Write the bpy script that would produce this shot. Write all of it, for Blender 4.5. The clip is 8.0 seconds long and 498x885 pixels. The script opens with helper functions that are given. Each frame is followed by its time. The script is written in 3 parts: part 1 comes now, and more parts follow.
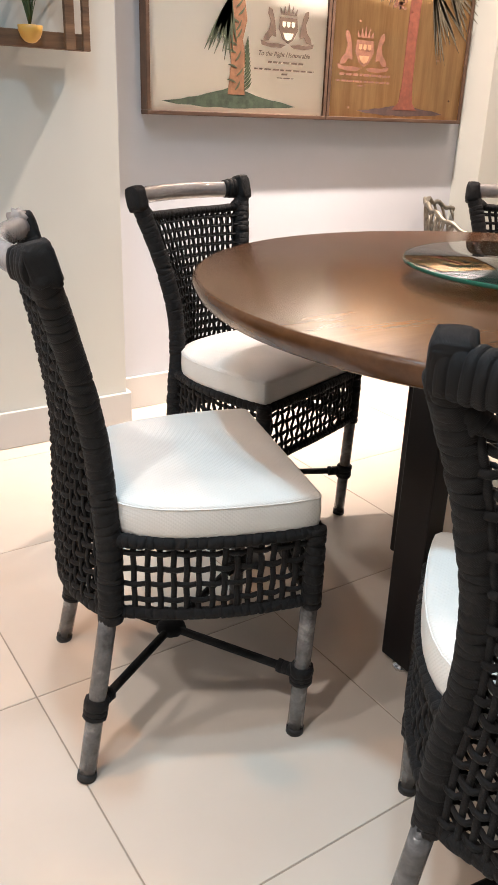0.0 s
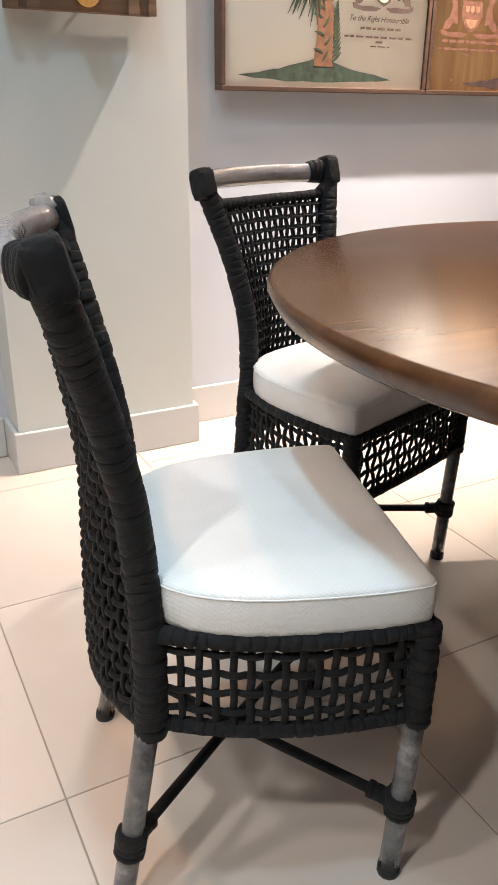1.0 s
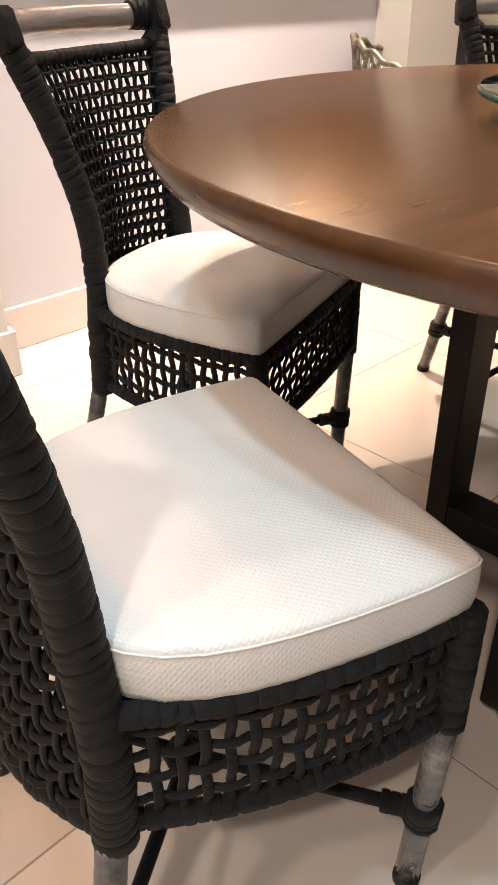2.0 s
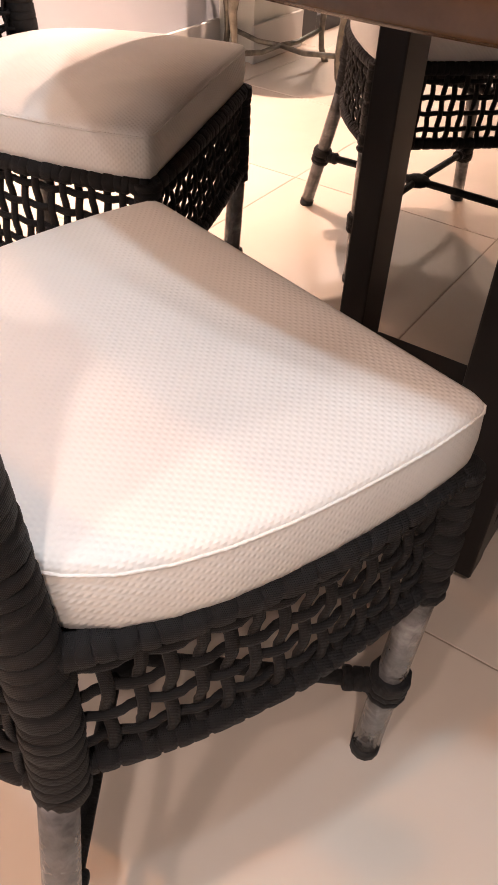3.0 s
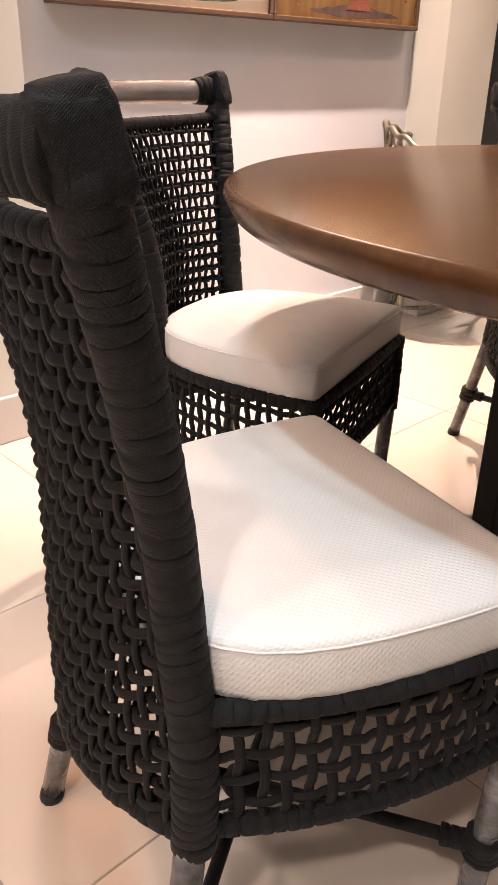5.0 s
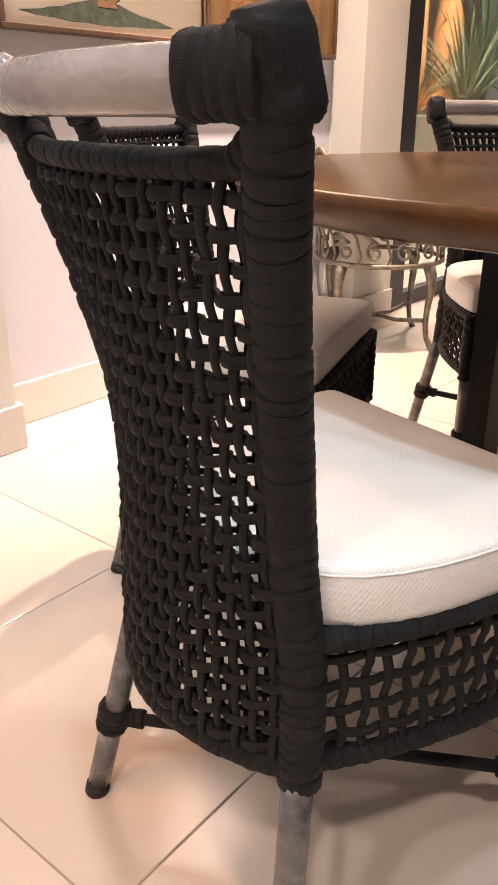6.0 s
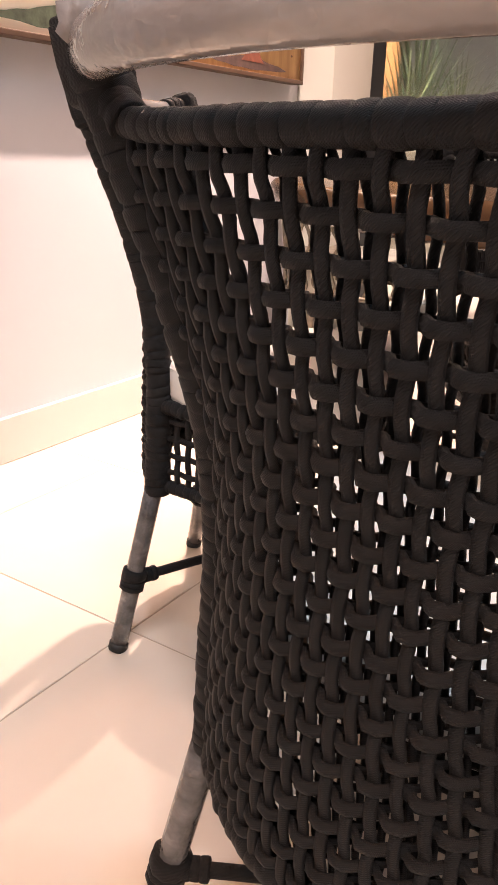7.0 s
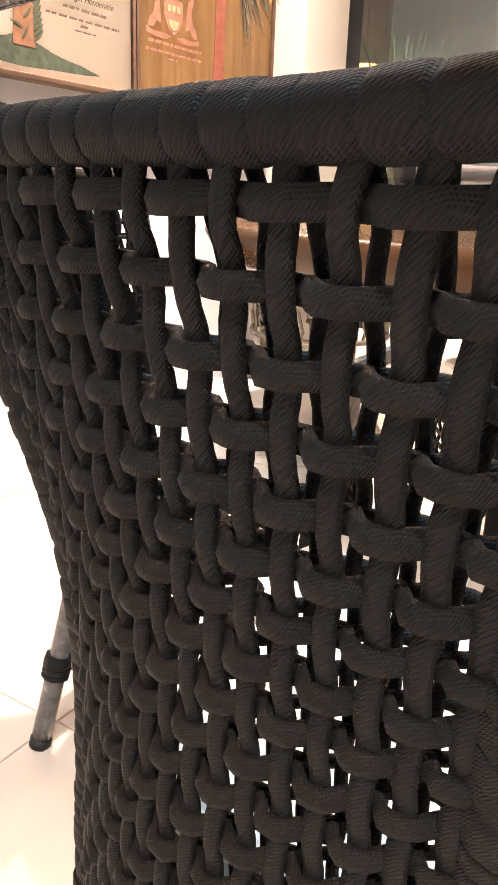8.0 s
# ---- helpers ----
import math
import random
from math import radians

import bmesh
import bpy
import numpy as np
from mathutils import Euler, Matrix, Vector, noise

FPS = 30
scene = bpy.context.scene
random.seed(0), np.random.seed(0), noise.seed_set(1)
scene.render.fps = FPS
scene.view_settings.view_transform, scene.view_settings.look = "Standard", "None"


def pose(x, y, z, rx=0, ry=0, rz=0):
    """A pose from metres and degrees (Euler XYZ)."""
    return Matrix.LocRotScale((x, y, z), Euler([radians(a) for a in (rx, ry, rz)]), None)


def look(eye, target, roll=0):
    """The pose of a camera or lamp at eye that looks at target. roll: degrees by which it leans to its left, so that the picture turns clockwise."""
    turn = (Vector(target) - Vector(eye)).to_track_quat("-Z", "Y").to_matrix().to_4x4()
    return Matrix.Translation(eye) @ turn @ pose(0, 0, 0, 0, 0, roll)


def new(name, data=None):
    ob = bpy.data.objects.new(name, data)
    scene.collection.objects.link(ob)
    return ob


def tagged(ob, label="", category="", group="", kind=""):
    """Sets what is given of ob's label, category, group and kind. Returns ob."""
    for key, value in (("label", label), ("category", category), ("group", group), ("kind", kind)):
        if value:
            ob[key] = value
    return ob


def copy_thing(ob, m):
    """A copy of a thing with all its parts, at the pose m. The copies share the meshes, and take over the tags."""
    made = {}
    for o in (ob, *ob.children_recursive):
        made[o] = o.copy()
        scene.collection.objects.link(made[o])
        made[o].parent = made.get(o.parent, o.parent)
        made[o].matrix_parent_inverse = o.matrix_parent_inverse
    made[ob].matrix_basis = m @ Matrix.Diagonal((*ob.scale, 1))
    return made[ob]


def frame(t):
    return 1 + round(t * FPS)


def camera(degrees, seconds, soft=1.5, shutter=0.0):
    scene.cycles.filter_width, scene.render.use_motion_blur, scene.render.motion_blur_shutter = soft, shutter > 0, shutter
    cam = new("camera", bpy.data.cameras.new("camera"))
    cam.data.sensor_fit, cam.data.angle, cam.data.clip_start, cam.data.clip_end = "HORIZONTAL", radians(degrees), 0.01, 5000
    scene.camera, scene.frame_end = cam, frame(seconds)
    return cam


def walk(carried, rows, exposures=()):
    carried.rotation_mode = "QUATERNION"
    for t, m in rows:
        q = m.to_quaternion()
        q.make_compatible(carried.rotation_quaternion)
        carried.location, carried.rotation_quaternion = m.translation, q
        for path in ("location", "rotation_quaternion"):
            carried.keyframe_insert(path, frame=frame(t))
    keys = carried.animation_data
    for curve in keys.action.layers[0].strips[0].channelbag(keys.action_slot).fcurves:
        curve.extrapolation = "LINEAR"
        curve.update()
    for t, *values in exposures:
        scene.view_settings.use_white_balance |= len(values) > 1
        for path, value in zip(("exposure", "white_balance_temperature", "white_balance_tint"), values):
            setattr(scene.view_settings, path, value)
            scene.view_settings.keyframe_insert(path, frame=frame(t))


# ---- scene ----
cam = camera(35.5, 8.0)
PATH = [
    (0, (-0.162, 0.914, 1.064), (0.869, 2.441, 0.286), 2.00),
    (0.3, (-0.136, 0.961, 1.053), (0.804, 2.552, 0.290), 2.26),
    (0.5, (-0.106, 1.009, 1.045), (0.788, 2.626, 0.280), 1.97),
    (0.7, (-0.061, 1.078, 1.036), (0.802, 2.708, 0.262), 1.40),
    (1.1, (0.025, 1.240, 1.004), (0.897, 2.848, 0.195), 0.40),
    (1.5, (0.062, 1.378, 0.968), (1.067, 2.865, 0.086), -0.30),
    (1.8, (0.057, 1.486, 0.950), (1.187, 2.822, -0.019), -0.52),
    (2, (0.054, 1.551, 0.936), (1.257, 2.769, -0.098), -0.24),
    (2.2, (0.063, 1.601, 0.916), (1.319, 2.698, -0.189), 0.30),
    (3.3, (0.112, 1.698, 0.826), (1.378, 2.466, -0.519), 3.97),
    (3.5, (0.106, 1.691, 0.844), (1.367, 2.488, -0.489), 4.00),
    (3.7, (0.094, 1.679, 0.877), (1.356, 2.540, -0.414), 3.78),
    (4, (0.067, 1.655, 0.923), (1.328, 2.645, -0.274), 3.50),
    (4.3, (0.035, 1.622, 0.939), (1.279, 2.751, -0.146), 3.53),
    (4.5, (0.018, 1.591, 0.934), (1.245, 2.814, -0.067), 2.60),
    (4.7, (-0.001, 1.554, 0.926), (1.223, 2.835, -0.002), 2.19),
    (5.8, (-0.173, 1.572, 0.863), (1.225, 2.772, 0.085), 0.00),
    (6, (-0.196, 1.619, 0.852), (1.237, 2.780, 0.077), 0.20),
    (6.2, (-0.211, 1.670, 0.835), (1.255, 2.802, 0.081), 0.64),
    (6.5, (-0.211, 1.763, 0.827), (1.301, 2.842, 0.088), 0.90),
    (7, (-0.144, 1.879, 0.809), (1.431, 2.897, 0.113), 1.60),
    (7.5, (-0.045, 1.913, 0.809), (1.568, 2.900, 0.159), 2.10),
    (8, (0.013, 1.909, 0.805), (1.637, 2.908, 0.200), 2.20),
]
walk(cam, [(t, look(eye, target, roll)) for t, eye, target, roll in PATH],
     exposures=[(0, -0.1, 5800, 9), (1.0, -0.2, 5550, 7), (2.0, -0.2, 6300, 15), (3.5, -0.28, 7000, 31), (4.1, -0.25, 7050, 33), (4.6, -0.2, 6600, 21), (5.8, -0.13, 6500, 21), (6.5, -0.12, 6550, 21), (7.0, 0.0, 6550, 24), (7.5, 0.15, 6650, 27), (8.0, 0.58, 6300, 16)])

# ---- light ----
WALL_Y, CEIL = 3.51, 3.3
world = bpy.data.worlds.new("world")
scene.world = world
world.use_nodes = True
world.node_tree.nodes["Background"].inputs[0].default_value = (0.8, 0.9, 1.0, 1)
world.node_tree.nodes["Background"].inputs[1].default_value = 0.3


def downlight(x, y, power, colour, size=0.09, spread=120.0, aim=None):
    data = bpy.data.lights.new("downlight_or_fill_lamp", "AREA")
    data.shape, data.size, data.energy, data.color, data.spread = "DISK", size, power, colour, radians(spread)
    ob = new("downlight_or_fill_lamp", data)
    ob.matrix_world = look((x, y, CEIL - 0.03), aim or (x, y + 0.0001, 0))
    return ob


WARM, COOL = (1.0, 0.64, 0.43), (0.70, 0.90, 1.0)
LAMPS = [
    (0.02, 2.05, 15, (0.57, 0.87, 1.0), 0.16),
    (0.28, 1.35, 8.5, COOL, 0.20),
    (1.35, 2.70, 10.5, (1.0, 0.53, 0.30), 0.14),
    (2.90, 2.30, 22, WARM, 0.14),
    (-1.4, 0.9, 42, (1.0, 0.88, 0.76), 0.16),
    # added fill near the west wall, brightens the chairs' rope backs
    (-2.1, 1.9, 30, (1.0, 0.88, 0.76), 0.20),
    # unseen lamp added over the court to light its plants and boards
    (5.4, 4.2, 165, (1.0, 0.92, 0.8), 0.40),
]
for lx, ly, power, tint, size in LAMPS:
    downlight(lx, ly, power, tint, size)
# narrow warm spot beside the back wall
downlight(-0.66, 2.40, 8.0, (1.0, 0.50, 0.21), 0.10, 64)
# wall washer over the pictures
downlight(2.08, 3.03, 76, (1.0, 0.78, 0.61), 0.05, 64, (1.85, 3.5, 1.55))


# ---- materials ----
def mat(name, colour, rough=0.5, metal=0.0, spec=0.5):
    m = bpy.data.materials.new(name)
    m.use_nodes = True
    b = m.node_tree.nodes["Principled BSDF"]
    b.inputs["Base Color"].default_value = (*colour, 1)
    b.inputs["Roughness"].default_value = rough
    b.inputs["Metallic"].default_value = metal
    b.inputs["Specular IOR Level"].default_value = spec
    return m


def node(m, kind, **values):
    n = m.node_tree.nodes.new(kind)
    for k, v in values.items():
        n.inputs[k.replace("_", " ")].default_value = v
    return n


def link(m, a, b):
    m.node_tree.links.new(a, b)


def coords(m, scale=(1, 1, 1), turn=(0, 0, 0)):
    tc = m.node_tree.nodes.new("ShaderNodeTexCoord")
    mp = m.node_tree.nodes.new("ShaderNodeMapping")
    mp.inputs["Scale"].default_value = scale
    mp.inputs["Rotation"].default_value = turn
    link(m, tc.outputs["Object"], mp.inputs["Vector"])
    return mp.outputs["Vector"]


def ramp(m, fac, stops):
    r = m.node_tree.nodes.new("ShaderNodeValToRGB")
    els = r.color_ramp.elements
    while len(els) < len(stops):
        els.new(0.5)
    for e, (p, c) in zip(els, stops):
        e.position, e.color = p, (*c, 1)
    link(m, fac, r.inputs["Fac"])
    return r.outputs["Color"]


def noise_of(m, vec, scale, detail=4.0, rough=0.55):
    n = node(m, "ShaderNodeTexNoise", Scale=scale, Detail=detail, Roughness=rough)
    link(m, vec, n.inputs["Vector"])
    return n.outputs["Fac"]


def bump(m, height, strength=0.3, distance=0.002, after=None):
    b = node(m, "ShaderNodeBump", Strength=strength, Distance=distance)
    link(m, height, b.inputs["Height"])
    if after is not None:
        link(m, after, b.inputs["Normal"])
    link(m, b.outputs["Normal"], m.node_tree.nodes["Principled BSDF"].inputs["Normal"])
    return b.outputs["Normal"]


def colour_in(m, socket):
    link(m, socket, m.node_tree.nodes["Principled BSDF"].inputs["Base Color"])


def rough_in(m, fac, low, high):
    r = node(m, "ShaderNodeMapRange", To_Min=low, To_Max=high)
    link(m, fac, r.inputs["Value"])
    link(m, r.outputs["Result"], m.node_tree.nodes["Principled BSDF"].inputs["Roughness"])


def painted(name, colour, var=0.03):
    m = mat(name, colour, 0.6)
    v = coords(m)
    n = noise_of(m, v, 1.7, 3)
    colour_in(m, ramp(m, n, [(0.3, tuple(c * (1 - var) for c in colour)), (0.7, tuple(min(1, c * (1 + var)) for c in colour))]))
    bump(m, noise_of(m, v, 260, 3), 0.15, 0.0008)
    return m


WALL_PAINT = painted("wall_paint", (0.48, 0.50, 0.54))
COLUMN_PAINT = painted("column_paint", (0.56, 0.57, 0.53))
SKIRT_PAINT = painted("skirting_paint", (0.53, 0.52, 0.50))
CEILING_PAINT = painted("ceiling_paint", (0.8, 0.8, 0.8))


def floor_tile_material():
    m = mat("porcelain_tile", (0.6, 0.53, 0.45), 0.2)
    v = coords(m)
    big = noise_of(m, v, 2.2, 5)
    oi = m.node_tree.nodes.new("ShaderNodeObjectInfo")
    base = ramp(m, big, [(0.3, (0.55, 0.478, 0.40)), (0.7, (0.62, 0.546, 0.466))])
    hsv = m.node_tree.nodes.new("ShaderNodeHueSaturation")
    mr = node(m, "ShaderNodeMapRange", To_Min=0.96, To_Max=1.04)
    link(m, oi.outputs["Random"], mr.inputs["Value"])
    link(m, mr.outputs["Result"], hsv.inputs["Value"])
    link(m, base, hsv.inputs["Color"])
    colour_in(m, hsv.outputs["Color"])
    rough_in(m, noise_of(m, v, 9, 4), 0.12, 0.24)
    return m


TILE = floor_tile_material()
GROUT = mat("grout", (0.30, 0.25, 0.2), 0.9)


def wood_material(name, dark, light, rough, scale=(1.2, 14, 14), stain=1.0):
    m = mat(name, light, rough)
    v = coords(m, scale)
    n = noise_of(m, v, 2.0, 8, 0.65)
    fine = noise_of(m, coords(m, (scale[0] * 4, scale[1] * 9, scale[2] * 9)), 2.0, 3)
    mix = m.node_tree.nodes.new("ShaderNodeMath")
    mix.operation = "MULTIPLY_ADD"
    mix.inputs[1].default_value = 0.1
    link(m, fine, mix.inputs[0])
    link(m, n, mix.inputs[2])
    colour_in(m, ramp(m, mix.outputs[0], [(0.40, dark), (0.75, light)]))
    rough_in(m, n, rough - (0.05 if rough > 0.35 else 0.0), rough + (0.08 if rough > 0.35 else 0.004))
    if rough > 0.35:
        bump(m, fine, 0.08, 0.0004)
    return m


WOOD = wood_material("walnut_veneer", (0.085, 0.037, 0.0145), (0.122, 0.055, 0.0215), 0.24, (1.5, 11, 11))
WOOD.node_tree.nodes["Principled BSDF"].inputs["Specular IOR Level"].default_value = 0.30
FRAME_WOOD = wood_material("frame_wood", (0.050, 0.027, 0.016), (0.095, 0.052, 0.030), 0.5)
PALLET = wood_material("reclaimed_wood", (0.08, 0.045, 0.025), (0.26, 0.15, 0.08), 0.7)
DARK_STEEL = mat("dark_brown_lacquer", (0.007, 0.005, 0.005), 0.45, 0.0, 0.35)
RUBBER = mat("black_rubber", (0.01, 0.01, 0.01), 0.6)
CHROME = mat("chrome", (0.7, 0.7, 0.7), 0.2, 1.0)


def rope_material():
    m = mat("black_nautical_rope", (0.01, 0.01, 0.011), 0.66, 0.0, 0.25)
    v = coords(m)
    m.node_tree.nodes["Principled BSDF"].inputs["Sheen Weight"].default_value = 0.02
    n = noise_of(m, v, 60, 3)
    colour_in(m, ramp(m, n, [(0.3, (0.0052, 0.0050, 0.0053)), (0.7, (0.0098, 0.0094, 0.0096))]))
    w = node(m, "ShaderNodeTexWave", Scale=330.0, Distortion=0.4)
    w2 = node(m, "ShaderNodeTexWave", Scale=330.0, Distortion=0.4)
    w.bands_direction = w2.bands_direction = "DIAGONAL"
    link(m, v, w.inputs["Vector"])
    link(m, coords(m, (1, -1, -1)), w2.inputs["Vector"])
    add = m.node_tree.nodes.new("ShaderNodeMath")
    add.operation = "MULTIPLY"
    link(m, w.outputs["Fac"], add.inputs[0])
    link(m, w2.outputs["Fac"], add.inputs[1])
    first = node(m, "ShaderNodeBump", Strength=0.25, Distance=0.002)
    link(m, noise_of(m, v, 90, 3), first.inputs["Height"])
    bump(m, add.outputs[0], 0.55, 0.0009, first.outputs["Normal"])
    return m


ROPE = rope_material()


def film_material():
    m = mat("clear_film_over_aluminium", (0.26, 0.24, 0.23), 0.2, 0.0, 0.8)
    v = coords(m)
    n = noise_of(m, coords(m, (1, 0.35, 1)), 22, 4, 0.6)
    colour_in(m, ramp(m, n, [(0.30, (0.20, 0.18, 0.17)), (0.55, (0.27, 0.245, 0.232)), (0.78, (0.36, 0.34, 0.325))]))
    rough_in(m, noise_of(m, v, 40, 3), 0.03, 0.17)
    crease = node(m, "ShaderNodeTexVoronoi", Scale=24.0)
    crease.feature = "DISTANCE_TO_EDGE"
    warp = node(m, "ShaderNodeTexNoise", Scale=30.0, Detail=3.0)
    link(m, v, warp.inputs["Vector"])
    mix = m.node_tree.nodes.new("ShaderNodeMix")
    mix.data_type = "VECTOR"
    mix.inputs["Factor"].default_value = 0.08
    link(m, v, mix.inputs["A"])
    link(m, warp.outputs["Color"], mix.inputs["B"])
    link(m, mix.outputs["Result"], crease.inputs["Vector"])
    first = node(m, "ShaderNodeBump", Strength=0.35, Distance=0.004)
    link(m, crease.outputs["Distance"], first.inputs["Height"])
    bump(m, n, 0.5, 0.006, first.outputs["Normal"])
    return m


FILM = film_material()
LEG_FILM = FILM.copy()
LEG_FILM.name = "clear_film_over_grey_tube"
for n_ in LEG_FILM.node_tree.nodes:
    if n_.type == "VALTORGB":
        # wide dark-to-pale spread puts the film's glints into the base colour
        for e_, c_ in zip(n_.color_ramp.elements, (0.05, 0.13, 0.36)):
            e_.color = (c_, c_ * 0.97, c_ * 0.96, 1)
    if n_.type == "TEX_VORONOI":
        n_.inputs["Scale"].default_value = 58.0



def fabric_material():
    m = mat("white_basketweave_vinyl", (0.80, 0.79, 0.75), 0.45)
    v = coords(m)
    w1 = node(m, "ShaderNodeTexWave", Scale=90.0, Distortion=0.0)
    w2 = node(m, "ShaderNodeTexWave", Scale=90.0, Distortion=0.0)
    w1.bands_direction = w2.bands_direction = "DIAGONAL"
    link(m, v, w1.inputs["Vector"])
    link(m, coords(m, (1, -1, -1)), w2.inputs["Vector"])
    mul = m.node_tree.nodes.new("ShaderNodeMath")
    mul.operation = "MULTIPLY"
    link(m, w1.outputs["Fac"], mul.inputs[0])
    link(m, w2.outputs["Fac"], mul.inputs[1])
    n = noise_of(m, v, 7, 3)
    colour_in(m, ramp(m, n, [(0.3, (0.74, 0.73, 0.69)), (0.7, (0.82, 0.81, 0.77))]))
    bump(m, mul.outputs[0], 0.34, 0.0012)
    return m


FABRIC = fabric_material()
GLASS = mat("clear_glass", (0.92, 0.98, 0.95), 0.02)
GLASS.node_tree.nodes["Principled BSDF"].inputs["Transmission Weight"].default_value = 1.0
GLASS_EDGE = mat("green_glass_edge", (0.03, 0.14, 0.09), 0.1)


# ---- mesh helpers ----
def part(name, bm, material, parent=None, label="", smooth=True):
    me = bpy.data.meshes.new(name)
    bm.normal_update()
    bm.to_mesh(me)
    bm.free()
    me.materials.append(material)
    if smooth:
        me.polygons.foreach_set("use_smooth", [True] * len(me.polygons))
    ob = new(name, me)
    if parent is not None:
        ob.parent = parent
    if label:
        ob["label"] = label
    return ob


def thing(name, label, category, group="", m=None):
    ob = new(name)
    ob.empty_display_size = 0.1
    tagged(ob, label, category, group)
    if m is not None:
        ob.matrix_basis = m
    return ob


def sweep(bm, pts, rad, sides=8, up=None, caps=True, closed=False):
    """A tube along pts; rad is a number, a pair (across, thick) or a list of these; up gives the thick direction."""
    pts = [Vector(p) for p in pts]
    n = len(pts)
    rads = rad if isinstance(rad, list) else [rad] * n
    ref = None
    rings = []
    for i, p in enumerate(pts):
        a = pts[i - 1] if (i > 0 or closed) else p
        b = pts[(i + 1) % n] if (i < n - 1 or closed) else p
        t = (b - a).normalized()
        if up is not None:
            ref = Vector(up[i] if isinstance(up, list) else up)
        elif ref is None:
            ref = Vector((0, 0, 1)) if abs(t.z) < 0.8 else Vector((1, 0, 0))
        nrm = (ref - t * ref.dot(t)).normalized()
        ref = nrm if up is None else ref
        side = t.cross(nrm)
        r = rads[i]
        w, h = r if isinstance(r, tuple) else (r, r)
        ring = []
        for k in range(sides):
            ang = 2 * math.pi * (k + 0.5) / sides
            ring.append(bm.verts.new(p + side * (math.cos(ang) * w) + nrm * (math.sin(ang) * h)))
        rings.append(ring)
    last = n if closed else n - 1
    for i in range(last):
        r0, r1 = rings[i], rings[(i + 1) % n]
        for k in range(sides):
            bm.faces.new((r0[k], r0[(k + 1) % sides], r1[(k + 1) % sides], r1[k]))
    if caps and not closed:
        bm.faces.new(list(reversed(rings[0])))
        bm.faces.new(rings[-1])
    return bm


def block(bm, x0, x1, y0, y1, z0, z1, bevel=0.0):
    r = bmesh.ops.create_cube(bm, size=1.0)
    bmesh.ops.scale(bm, vec=(x1 - x0, y1 - y0, z1 - z0), verts=r["verts"])
    bmesh.ops.translate(bm, vec=((x0 + x1) / 2, (y0 + y1) / 2, (z0 + z1) / 2), verts=r["verts"])
    if bevel:
        edges = list({e for v in r["verts"] for e in v.link_edges})
        bmesh.ops.bevel(bm, geom=edges, offset=bevel, segments=2, affect="EDGES", profile=0.5)
    return bm


def lathe(bm, profile, segs=64, centre=(0, 0)):
    rings = []
    for r, z in profile:
        rings.append([bm.verts.new((centre[0] + r * math.cos(2 * math.pi * k / segs), centre[1] + r * math.sin(2 * math.pi * k / segs), z)) for k in range(segs)])
    for a, b in zip(rings, rings[1:]):
        for k in range(segs):
            bm.faces.new((a[k], a[(k + 1) % segs], b[(k + 1) % segs], b[k]))
    bm.faces.new(list(reversed(rings[0])))
    bm.faces.new(rings[-1])
    return bm


def spline(table, z):
    xs, ys = [a for a, _ in table], [b for _, b in table]
    n = len(xs)
    d = [(ys[min(i + 1, n - 1)] - ys[max(i - 1, 0)]) / (xs[min(i + 1, n - 1)] - xs[max(i - 1, 0)]) for i in range(n)]
    z = min(max(z, xs[0]), xs[-1])
    for i in range(n - 1):
        if z <= xs[i + 1]:
            h = xs[i + 1] - xs[i]
            t = (z - xs[i]) / h
            return ((2 * t**3 - 3 * t**2 + 1) * ys[i] + (t**3 - 2 * t**2 + t) * h * d[i] + (-2 * t**3 + 3 * t**2) * ys[i + 1] + (t**3 - t**2) * h * d[i + 1])
    return ys[-1]


# ---- the room ----
def structure(name, label, category, bm, material, smooth=False):
    return tagged(part(name, bm, material, None, "", smooth), label, category, "", "structure")


X0, X1, Y0 = -2.6, 8.6, -2.4
structure("wall_north", "matt off-white painted wall behind the dining set", "wall", block(bmesh.new(), X0, 2.7, WALL_Y, WALL_Y + 0.15, 0, CEIL), WALL_PAINT)
structure("wall_west", "plain off-white painted showroom wall", "wall", block(bmesh.new(), X0 - 0.15, X0, Y0, WALL_Y + 0.15, 0, CEIL), WALL_PAINT)
structure("wall_south", "plain off-white painted showroom wall", "wall", block(bmesh.new(), X0, X1, Y0 - 0.15, Y0, 0, CEIL), WALL_PAINT)
structure("wall_east", "plain off-white painted showroom wall", "wall", block(bmesh.new(), X1, X1 + 0.15, Y0, 6.0, 0, CEIL), WALL_PAINT)
structure("ceiling", "white plasterboard ceiling", "ceiling", block(bmesh.new(), X0, X1, Y0, 6.0, CEIL, CEIL + 0.1), CEILING_PAINT)
structure("column_1", "grey-green painted pilaster on the wall", "column", block(bmesh.new(), 0.394, 0.948, 3.36, WALL_Y, 0, CEIL), COLUMN_PAINT)
structure("column_2", "grey-green painted pilaster beside the glass front", "column", block(bmesh.new(), 2.65, 2.972, 3.36, WALL_Y + 0.15, 0, CEIL), COLUMN_PAINT)


def skirting(name, x0, x1, y0, y1):
    bm = bmesh.new()
    block(bm, x0, x1, y0, y1, 0.001, 0.128, 0.003)
    structure(name, "grey-beige painted skirting board along the wall", "skirting", bm, SKIRT_PAINT)


